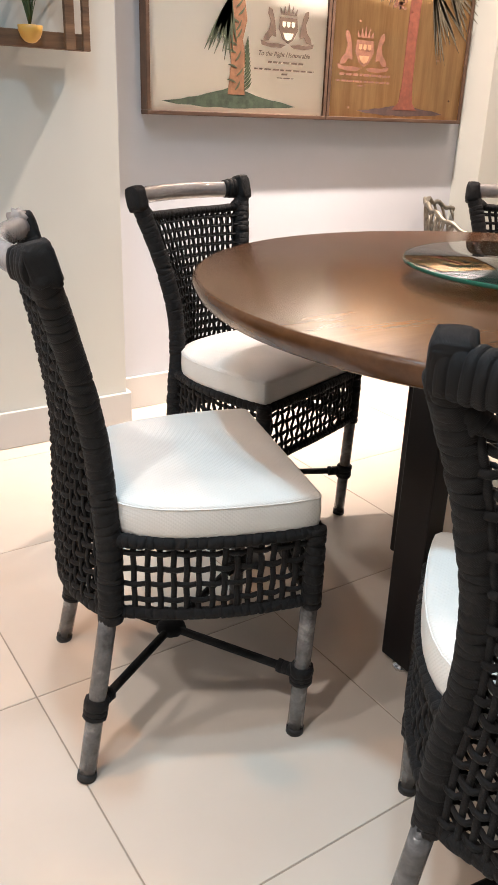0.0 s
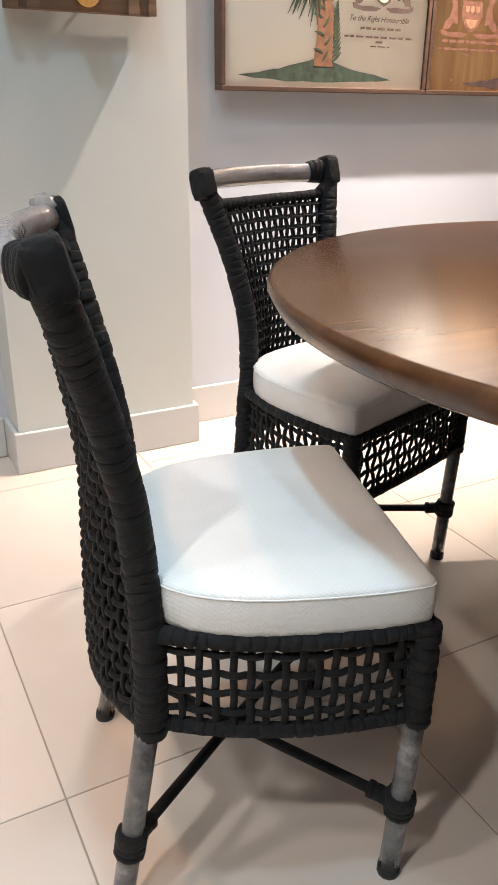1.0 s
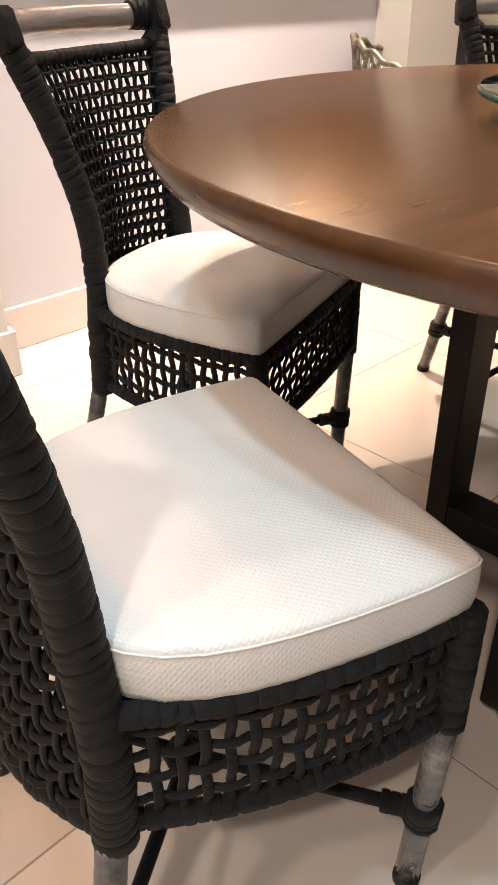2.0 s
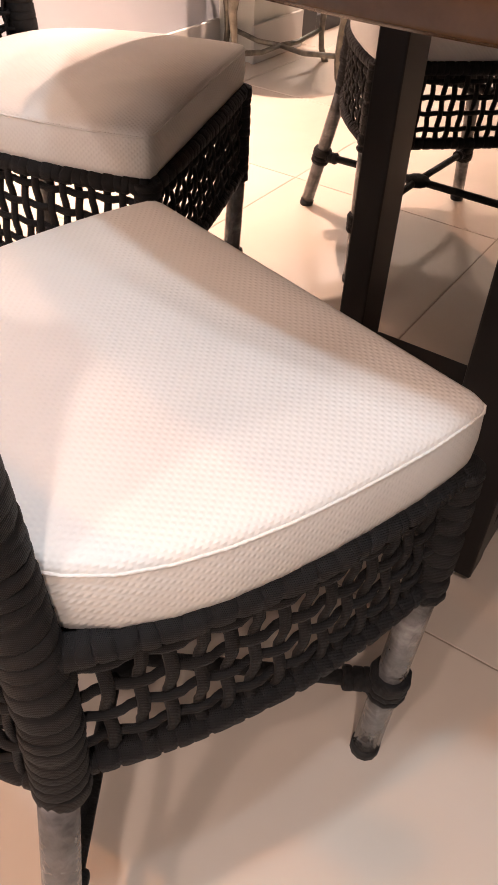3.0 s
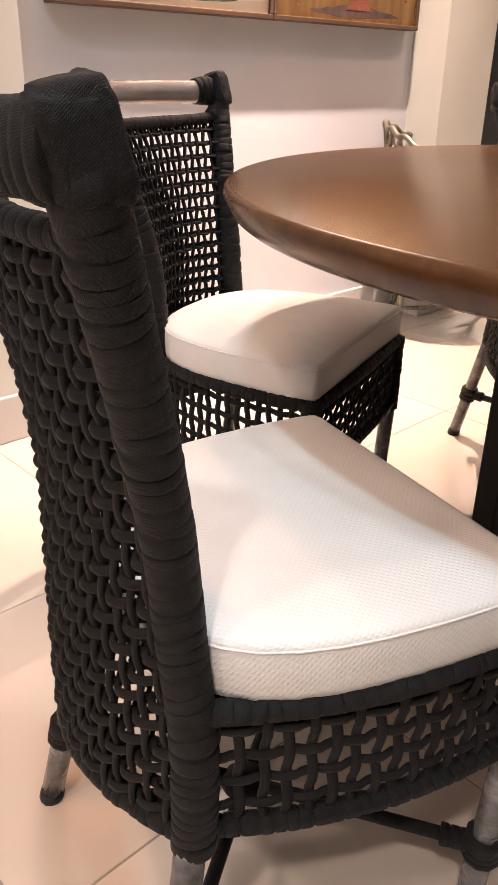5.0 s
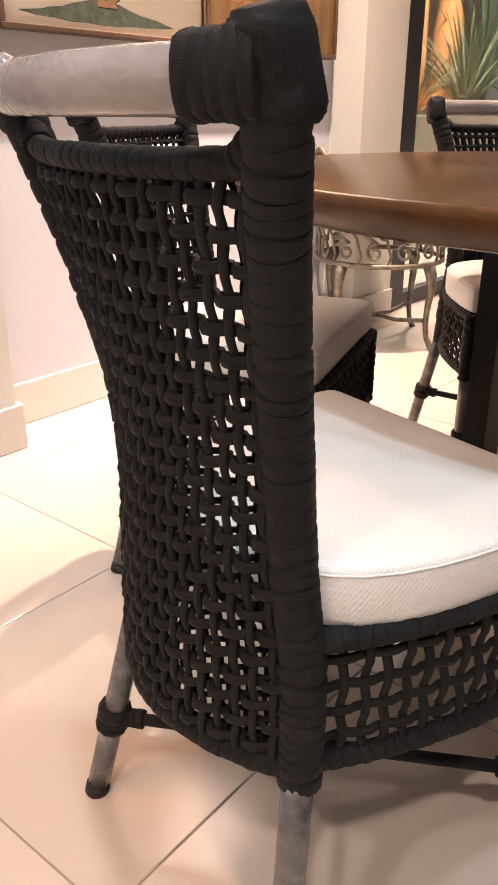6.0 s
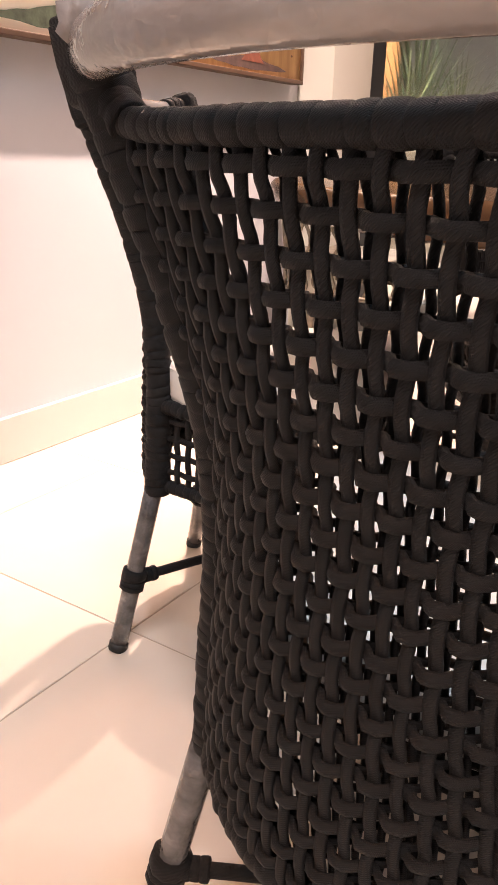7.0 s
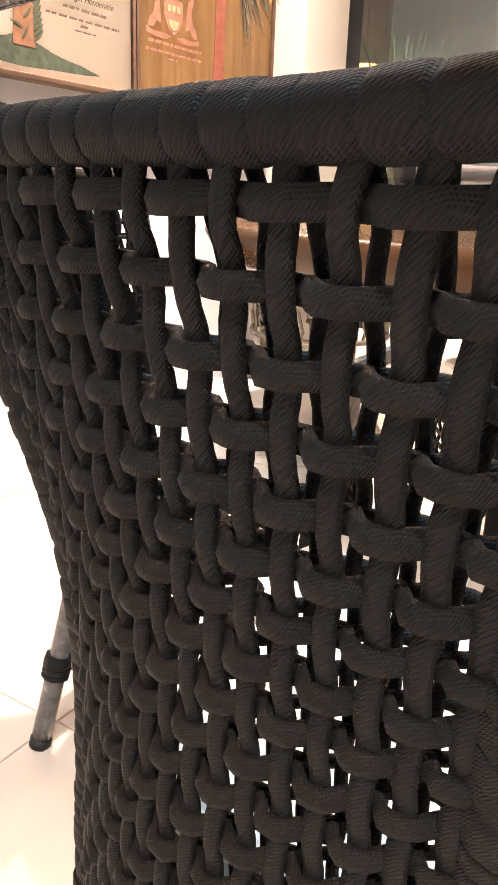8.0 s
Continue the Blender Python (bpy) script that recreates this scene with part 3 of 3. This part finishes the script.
def blade(bm, x, z, ang, length, width, bend=0.0):
    pts_l, pts_r = [], []
    for k in range(7):
        t = k / 6
        a = ang + bend * t
        px, pz = x + length * t * math.cos(a), z + length * t * math.sin(a)
        w = width * math.sin(math.pi * min(1, 0.12 + 0.88 * t)) * 0.5 + 0.0006
        pts_l.append((px - w * math.sin(a), pz + w * math.cos(a)))
        pts_r.append((px + w * math.sin(a), pz - w * math.cos(a)))
    flat(bm, pts_l + pts_r[::-1])


def on_panel(name, bm, material, pic, layer=0, label=""):
    """Shapes drawn in wall coordinates, laid on a picture's panel."""
    base = pic.matrix_basis.translation
    bmesh.ops.translate(bm, vec=(-base.x, -0.0422 - 0.0007 * layer, -base.z), verts=bm.verts)
    return part(name, bm, material, pic, label, False)


def mound(x0, x1, z0, peak, px):
    rng = random.Random(7)
    pts = [(x0, z0 + 0.004)]
    for k in range(1, 16):
        x = x0 + (x1 - x0) * k / 16
        f = (x - x0) / (px - x0) if x < px else (x1 - x) / (x1 - px)
        pts.append((x, z0 + 0.006 + (peak - z0) * max(0, f) ** 1.5 + rng.uniform(-0.002, 0.003)))
    pts.append((x1, z0))
    for k in range(9, 0, -1):
        x = x0 + (x1 - x0) * k / 10
        pts.append((x, z0 - 0.012 * math.sin(math.pi * k / 10) + rng.uniform(-0.002, 0.002)))
    return flat(bmesh.new(), pts)


def frond(bm, x, z, ang, length, rng, n=12):
    for k in range(n):
        a = ang + (k / (n - 1) - 0.5) * 0.75 + rng.uniform(-0.05, 0.05)
        blade(bm, x, z, a, length * rng.uniform(0.75, 1.05), 0.010, rng.uniform(-0.15, 0.15))


def crest(pic, x, z, w, material, ground):
    """A heraldic print as plain shapes: shield, crown and two supporters."""
    bm = bmesh.new()
    h = w * 0.46
    flat(bm, [(x - w * 0.16, z + h * 0.35), (x + w * 0.16, z + h * 0.35), (x + w * 0.18, z), (x + w * 0.1, z - h * 0.3), (x, z - h * 0.42), (x - w * 0.1, z - h * 0.3), (x - w * 0.18, z)])
    for k in range(5):
        cx = x + (k - 2) * w * 0.06
        flat(bm, [(cx - w * 0.03, z + h * 0.42), (cx + w * 0.03, z + h * 0.42), (cx + (k - 2) * w * 0.02, z + h * (0.78 - 0.07 * abs(k - 2)))])
    for sg in (1, -1):
        flat(bm, [(x + sg * a * w, z + b * h) for a, b in ((0.22, -0.25), (0.24, 0.1), (0.27, 0.35), (0.31, 0.55), (0.37, 0.6), (0.38, 0.42), (0.33, 0.2), (0.36, -0.05), (0.43, -0.2), (0.46, -0.38), (0.36, -0.36), (0.3, -0.2))])
        flat(bm, [(x + sg * a * w, z + b * h) for a, b in ((0.04, -0.46), (0.2, -0.42), (0.36, -0.44), (0.5, -0.36), (0.48, -0.5), (0.3, -0.56), (0.12, -0.55))])
    on_panel("crest_print", bm, material, pic, 1)
    bm = bmesh.new()
    for k in (-1, 0, 1):
        flat(bm, [(x + k * w * 0.085 + a * w * 0.032, z + h * 0.14 + b * h * 0.09) for a, b in ((-1, 1), (1, 1), (0.9, -0.4), (0, -1), (-0.9, -0.4))])
    flat(bm, [(x - w * 0.1, z - h * 0.1), (x + w * 0.1, z - h * 0.1), (x + w * 0.06, z - h * 0.28), (x, z - h * 0.33), (x - w * 0.06, z - h * 0.28)])
    on_panel("shield_print", bm, ground, pic, 2)


def script_lines(pic, x0, x1, rows, material, seed):
    rng = random.Random(seed)
    bm = bmesh.new()
    for z, a, b, h in rows:
        x = x0 + (x1 - x0) * a
        end = x0 + (x1 - x0) * b
        while x < end:
            w = rng.uniform(0.012, 0.032)
            xe = min(end, x + w)
            flat(bm, [(x, z), (xe, z), (xe + h * 0.5, z + h), (x + h * 0.5, z + h)])
            x = xe + rng.uniform(0.004, 0.008)
    on_panel("script_print", bm, material, pic, 1)


def lettering(pic, body, x, z, size, material):
    cu = bpy.data.curves.new("lettering", "FONT")
    cu.body, cu.size, cu.shear, cu.align_x, cu.extrude = body, size, 0.35, "CENTER", 0.0004
    ob = new("lettering", cu)
    dg = bpy.context.evaluated_depsgraph_get()
    me = bpy.data.meshes.new_from_object(ob.evaluated_get(dg))
    bpy.data.objects.remove(ob)
    me.materials.clear()
    me.materials.append(material)
    t = new("lettering", me)
    t.parent = pic
    base = pic.matrix_basis.translation
    t.matrix_basis = pose(x - base.x, -0.0430, z - base.z, 90, 0, 0)


# print A: palm with a shaggy trunk on a green mound
rng = random.Random(3)
on_panel("mound_print", mound(1.157, 1.717, 1.092, 1.146, 1.44), MOUND, PIC_A, 0)
bm = bmesh.new()
flat(bm, [(1.418, 1.125), (1.489, 1.125), (1.484, 1.19), (1.488, 1.25), (1.476, 1.30), (1.492, 1.36), (1.482, 1.42), (1.494, 1.50), (1.484, 1.62), (1.474, 1.75), (1.44, 1.75), (1.432, 1.62), (1.424, 1.50), (1.432, 1.40), (1.424, 1.30), (1.428, 1.22)])
on_panel("trunk_print", bm, BARK, PIC_A, 1)
bm = bmesh.new()
for k in range(26):
    z = 1.14 + k * 0.0235
    blade(bm, 1.452 + rng.uniform(-0.008, 0.008), z, rng.choice((0.5, 0.7, 2.4, 2.6)), 0.038, 0.006, 0.3)
for k in range(12):
    blade(bm, 1.486, 1.14 + k * 0.012, 0.55 + 0.05 * k, 0.042, 0.007, 0.2)
on_panel("bark_scale_print", bm, LEAF, PIC_A, 2)
def frond_print(pic, material, layer, x, z, ang, length, n=12):
    bm = bmesh.new()
    frond(bm, x, z, ang, length, rng, n)
    on_panel("frond_print", bm, material, pic, layer)


frond_print(PIC_A, LEAF, 3, 1.424, 1.43, radians(255), 0.19, 14)
for i, a in enumerate((20, 55, 90, 125, 160, 200, 340)):
    frond_print(PIC_A, LEAF, 3 + 0.9 * (i % 3), 1.457, 1.74, radians(a), 0.24)
crest(PIC_A, 1.668, 1.345, 0.235, INK, SHIELD)
lettering(PIC_A, "To the Right Honourable", 1.655, 1.257, 0.0225, INK)
script_lines(PIC_A, 1.525, 1.79, [(1.234, 0.22, 0.82, 0.0065), (1.211, 0.0, 1.0, 0.005), (1.197, 0.45, 0.55, 0.006), (1.186, 0.38, 0.66, 0.003)], INK, 4)
# print B: red palm on pine boards
on_panel("mound_print", mound(2.017, 2.49, 1.086, 1.116, 2.26), MOUND_B, PIC_B, 0)
bm = bmesh.new()
flat(bm, [(2.20, 1.098), (2.335, 1.098), (2.308, 1.125), (2.300, 1.2), (2.300, 1.35), (2.306, 1.5), (2.310, 1.72), (2.262, 1.72), (2.250, 1.5), (2.246, 1.35), (2.242, 1.2), (2.232, 1.125)])
on_panel("trunk_print", bm, BARK_RED, PIC_B, 1)
frond_print(PIC_B, LEAF_GREY, 2, 2.36, 1.56, radians(300), 0.30, 13)
frond_print(PIC_B, LEAF_GREY, 3, 2.42, 1.60, radians(318), 0.26)
frond_print(PIC_B, LEAF_GREY, 2, 2.20, 1.66, radians(235), 0.22)
for i, a in enumerate((30, 70, 110, 150, 190, 345)):
    frond_print(PIC_B, LEAF_GREY, 2 + 0.9 * (i % 3), 2.286, 1.72, radians(a), 0.26)
bm = bmesh.new()
for k in range(30):
    a = rng.uniform(0, 6.28)
    r = rng.uniform(0.0, 0.035)
    cx, cz = 2.19 + 1.4 * r * math.cos(a), 1.475 + 0.7 * r * math.sin(a)
    flat(bm, [(cx + 0.006 * math.cos(b), cz + 0.006 * math.sin(b)) for b in (0, 1.05, 2.1, 3.15, 4.2, 5.25)])
on_panel("berry_print", bm, INK_RED, PIC_B, 3)
crest(PIC_B, 2.032, 1.295, 0.26, INK_RED, SHIELD_B)
script_lines(PIC_B, 1.90, 2.17, [(1.212, 0.05, 1.0, 0.009), (1.190, 0.0, 1.0, 0.007), (1.176, 0.4, 0.55, 0.005)], INK_RED, 5)
bm = bmesh.new()
for x, z in ((1.97, 1.10), (2.43, 1.29), (2.26, 1.45), (2.52, 1.14), (2.0, 1.4), (2.53, 1.47)):
    flat(bm, [(x + 0.006 * math.cos(b * 0.785), z + 0.004 * math.sin(b * 0.785)) for b in range(8)])
on_panel("knot_print", bm, BARK, PIC_B, 1)

# ---- hanging wooden plant frame on the column ----
planter = thing("wall_planter", "reclaimed wood hanging planter frame with yellow pot", "planter", "", pose(0.652, 3.358, 1.218))
bm = bmesh.new()
block(bm, -0.186, 0.186, -0.052, -0.012, 0.0, 0.043, 0.002)
part("lower_rail", bm, PALLET, planter, "", False)
part("upper_rail", block(bmesh.new(), -0.186, 0.186, -0.052, -0.012, 0.56, 0.60, 0.002), PALLET, planter, "", False)
for x0, x1, d in ((-0.188, -0.160, 0.0), (-0.140, -0.110, 0.003), (0.111, 0.140, 0.003), (0.165, 0.187, 0.0)):
    part("slat", block(bmesh.new(), x0, x1, -0.066 - d, -0.0525 - d * 0.2, -0.002, 0.602, 0.002), PALLET, planter, "", False)
YELLOW = mat("yellow_glaze", (0.62, 0.36, 0.07), 0.35)
bm = lathe(bmesh.new(), [(0.006, 0.0), (0.016, 0.004), (0.026, 0.014), (0.032, 0.028), (0.0345, 0.044), (0.031, 0.0445), (0.028, 0.036)], 28)
bmesh.ops.translate(bm, vec=(0.003, -0.085, 0.007), verts=bm.verts)
part("pot", bm, YELLOW, planter, "yellow glazed half-round pot")
GRASS = ink("grass_leaf", (0.05, 0.085, 0.03))


def tuft(bm, x, y, z, n, length, spread, width, seed, droop=0.5):
    rng = random.Random(seed)
    for k in range(n):
        a = rng.uniform(0, 6.283)
        lean = rng.uniform(0.02, spread)
        L = length * rng.uniform(0.6, 1.05)
        pts, rads, ups = [], [], []
        for i in range(7):
            t = i / 6
            out = lean * L * t + droop * lean * L * t * t
            pts.append((x + out * math.cos(a), y + out * math.sin(a), z + L * t * (1 - 0.35 * lean * t)))
            rads.append((max(0.0004, width * (1 - t) ** 0.6), 0.0007))
            ups.append((math.cos(a), math.sin(a), 0.2))
        sweep(bm, pts, rads, 4, ups)
    return bm


part("grass_leaves", tuft(bmesh.new(), 0.003, -0.085, 0.045, 26, 0.26, 0.28, 0.0045, 4), GRASS, planter, "tall green grass leaves")
part("fern_leaves", tuft(bmesh.new(), 0.085, -0.06, 0.16, 22, 0.12, 1.3, 0.008, 6, 0.9), GRASS, planter, "small green fern")

# ---- ornate cast chair ----
CAST = mat("verdigris_cast_aluminium", (0.11, 0.095, 0.075), 0.45, 0.6)
colour_in(CAST, ramp(CAST, noise_of(CAST, coords(CAST), 30, 5), [(0.3, (0.10, 0.092, 0.075)), (0.7, (0.26, 0.23, 0.18))]))


def garden_chair(m):
    ch = thing("garden_chair", "ornate cast metal garden chair with scrollwork", "chair", "", m)
    R = 0.25

    def ring(z, r, rad, name, parent):
        bm = bmesh.new()
        sweep(bm, [(r * math.cos(k * math.pi / 24), r * math.sin(k * math.pi / 24), z) for k in range(48)], rad, 6, None, False, True)
        return part(name, bm, CAST, parent)

    seat = part("seat", lathe(bmesh.new(), [(R - 0.02, 0.452), (R, 0.455), (R + 0.004, 0.462), (R - 0.01, 0.470)], 48), CAST, ch)
    ring(0.335, R, 0.010, "apron_ring", seat)
    for k in range(14):
        a0 = 2 * math.pi * k / 14
        bm = bmesh.new()
        pts = []
        for i in range(26):
            t = i / 25
            th = 1.2 + t * 7.4
            rr = 0.034 * (1 - 0.72 * t)
            pts.append((a0 + (rr * math.cos(th)) / R, 0.385 + rr * math.sin(th)))
        pts = [(a0 - 0.17, 0.45), (a0 - 0.08, 0.435)] + pts
        sweep(bm, [(R * math.cos(a), R * math.sin(a), z) for a, z in pts], 0.0058, 6)
        part("scroll", bm, CAST, seat)
        bm = bmesh.new()
        sweep(bm, [(R * math.cos(a0 + b), R * math.sin(a0 + b), z) for b, z in ((0.10, 0.452), (0.17, 0.43), (0.2, 0.40), (0.24, 0.37), (0.2, 0.338))], 0.0055, 6)
        part("scroll_stem", bm, CAST, seat)
    for k in range(4):
        a = math.pi / 4 + k * math.pi / 2
        bm = bmesh.new()
        prof = [(0.230, 0.335, 0.030), (0.248, 0.29, 0.026), (0.254, 0.24, 0.019), (0.244, 0.17, 0.015), (0.240, 0.10, 0.013), (0.248, 0.05, 0.013), (0.268, 0.018, 0.015), (0.28, 0.0, 0.017)]
        sweep(bm, [(r * math.cos(a), r * math.sin(a), z) for r, z, w in prof], [(w, w * 0.8) for r, z, w in prof], 8)
        part("leg", bm, CAST, ch)
        bm = bmesh.new()
        sweep(bm, [(0.240 * math.cos(a), 0.240 * math.sin(a), 0.115), (0.1 * math.cos(a), 0.1 * math.sin(a), 0.095), (0, 0, 0.10)], 0.009, 6)
        part("stretcher", bm, CAST, ch)
    # tub back, open scrollwork
    def tub(a, f):
        top = 0.60 + 0.145 * math.cos(a * 0.72) ** 2
        z = 0.47 + (top - 0.47) * f
        r = R + 0.03 * f
        return (r * math.cos(math.pi + a), r * math.sin(math.pi + a), z)
    bm = bmesh.new()
    sweep(bm, [tub(-1.3 + 2.6 * k / 40, 1.0 + 0.03 * math.sin(k * 1.26)) for k in range(41)], 0.010, 6)
    back = part("back_rail", bm, CAST, ch)
    for k in range(13):
        a = -1.27 + 2.54 * k / 12
        bm = bmesh.new()
        sweep(bm, [tub(a + 0.10 * math.sin(i / 10 * 6.28), i / 10) for i in range(11)], 0.0065, 6)
        part("scroll", bm, CAST, back)
        if k < 12:
            bm = bmesh.new()
            sweep(bm, [tub(a + 0.106 + 0.075 * math.cos(i * 0.5236), 0.55 + 0.22 * math.sin(i * 0.5236)) for i in range(12)], 0.0052, 6, None, False, True)
            part("scroll_ring", bm, CAST, back)
    return ch


garden_chair(pose(2.585, 3.205, 0, 0, 0, -51))

# ---- glass front with a planted court behind ----
BLACK = mat("black_aluminium", (0.012, 0.012, 0.014), 0.4)
front = thing("window_1", "black aluminium framed glass front", "window")
tagged(front, kind="structure")
part("frame", block(bmesh.new(), 2.980, 3.14, 3.38, 3.46, 0.0, CEIL - 0.002, 0.004), BLACK, front, "", False)
part("frame", block(bmesh.new(), 3.142, X1 - 0.002, 3.39, 3.45, 0.0, 0.07, 0.004), BLACK, front, "", False)
part("frame", block(bmesh.new(), 3.142, X1 - 0.002, 3.39, 3.45, CEIL - 0.1, CEIL - 0.002, 0.004), BLACK, front, "", False)
pane = part("pane", block(bmesh.new(), 3.142, X1 - 0.002, 3.415, 3.423, 0.071, CEIL - 0.101), GLASS, front, "", False)
pane.visible_shadow = False
FENCE = wood_material("tan_fence_board", (0.16, 0.10, 0.05), (0.36, 0.25, 0.14), 0.7, (14, 14, 1.4))
court = structure("wall_court", "tan timber boarded court wall", "wall", block(bmesh.new(), 2.0, X1, 5.62, 5.75, 0, CEIL), FENCE)
board_mesh = None
for k in range(44):
    if board_mesh is None:
        o = part("board", block(bmesh.new(), 0.003, 0.145, 5.595, 5.6195, 0.0, CEIL - 0.002, 0.003), FENCE, court, "", False)
        board_mesh = o.data
    else:
        o = new("board", board_mesh)
        o.parent = court
    o.location = (2.01 + k * 0.149, 0.002 * math.sin(k * 2.3), 0)
structure("wall_court_side", "plain plastered court side wall", "wall", block(bmesh.new(), 1.9, 2.0, WALL_Y + 0.16, 5.6, 0, CEIL), WALL_PAINT)
TRELLIS = mat("grey_trellis", (0.30, 0.31, 0.30), 0.6)
tr = thing("trellis", "grey crossed lattice trellis in the court", "trellis", "", pose(3.75, 4.0, 0))
for k in range(-3, 8):
    for d in (1, -1):
        bm = bmesh.new()
        xa, za = -0.25, k * 0.3 + 0.1
        sweep(bm, [(-0.25, 0.004 * d, za + (0 if d > 0 else 0.5)), (0.25, 0.004 * d, za + (0.5 if d > 0 else 0))], (0.003, 0.012), 4, (0, 0, 1))
        part("lath", bm, TRELLIS, tr, "", False)
for x in (-0.26, 0.26):
    part("stile", block(bmesh.new(), x - 0.015, x + 0.015, -0.02, 0.02, 0, 2.8), TRELLIS, tr, "", False)
STONE = ink("court_stone", (0.30, 0.24, 0.18), 0.2)
bench = tagged(part("planter_bench", block(bmesh.new(), 3.2, X1 - 0.05, 4.15, 4.9, 0, 0.86, 0.01), STONE, None, "", False), "stone planting bench under the court plants", "bench")
FLOWER = ink("orange_leaf", (0.55, 0.24, 0.04), 0.4)
SHRUB = ink("olive_leaf", (0.09, 0.11, 0.035), 0.5)
BED = (
    (4.85, 4.3, 26, 0.26, 1.2, 0.014, FLOWER, "orange-yellow bromeliad plant on the bench"),
    (5.15, 4.5, 60, 0.5, 0.9, 0.010, SHRUB, "olive green grassy plant on the bench"),
    (4.45, 4.6, 70, 0.9, 0.6, 0.016, SHRUB, "tall olive green leafy plant on the bench"),
    (3.95, 4.5, 50, 1.1, 0.4, 0.016, SHRUB, "tall olive green leafy plant on the bench"),
    (5.9, 4.45, 60, 0.8, 0.7, 0.020, SHRUB, "broad olive green plant on the bench"),
    (6.5, 4.6, 46, 1.3, 0.5, 0.024, GRASS, "tall dark green plant on the bench"),
    (7.2, 4.5, 60, 0.9, 0.8, 0.020, SHRUB, "broad olive green plant on the bench"),
    (6.9, 4.35, 24, 0.34, 1.1, 0.016, FLOWER, "orange-yellow bromeliad plant on the bench"))
for i, (x, y, n, L, spread, w, m_, lab) in enumerate(BED):
    pl = thing("plant", lab, "plant", "court plants", pose(x, y, 0.86))
    part("leaves", tuft(bmesh.new(), 0, 0, 0.0, n, L, spread, w, 30 + i, 0.8), m_, pl)
TERRA = ink("terracotta", (0.50, 0.22, 0.07), 0.2)
for vx, vy, k in ((5.45, 4.75, 1.0), (6.2, 4.78, 0.8)):
    prof = [(0.11, 0.862), (0.14, 0.95), (0.16, 1.2), (0.15, 1.6), (0.11, 1.95), (0.13, 2.05), (0.12, 2.06)]
    tagged(part("tall_vase", lathe(bmesh.new(), [(r * k, 0.862 + (z - 0.862) * k) for r, z in prof], 28, (vx, vy)), TERRA), "tall terracotta vase on the bench", "vase")

# ---- floor tiles ----
TILE_W, TX0, TY0 = 0.5645, 0.182, 2.1335
tile_mesh = None
for i in range(-5, 15):
    for j in range(-8, 3):
        if tile_mesh is None:
            t = part("tile", block(bmesh.new(), 0.0014, TILE_W - 0.0014, 0.0014, TILE_W - 0.0014, -0.008, 0.0, 0.0012), TILE, floor, "", False)
            tile_mesh = t.data
        else:
            t = new("tile", tile_mesh)
            t.parent = floor
        t.location = (TX0 + i * TILE_W, TY0 + j * TILE_W, 0)
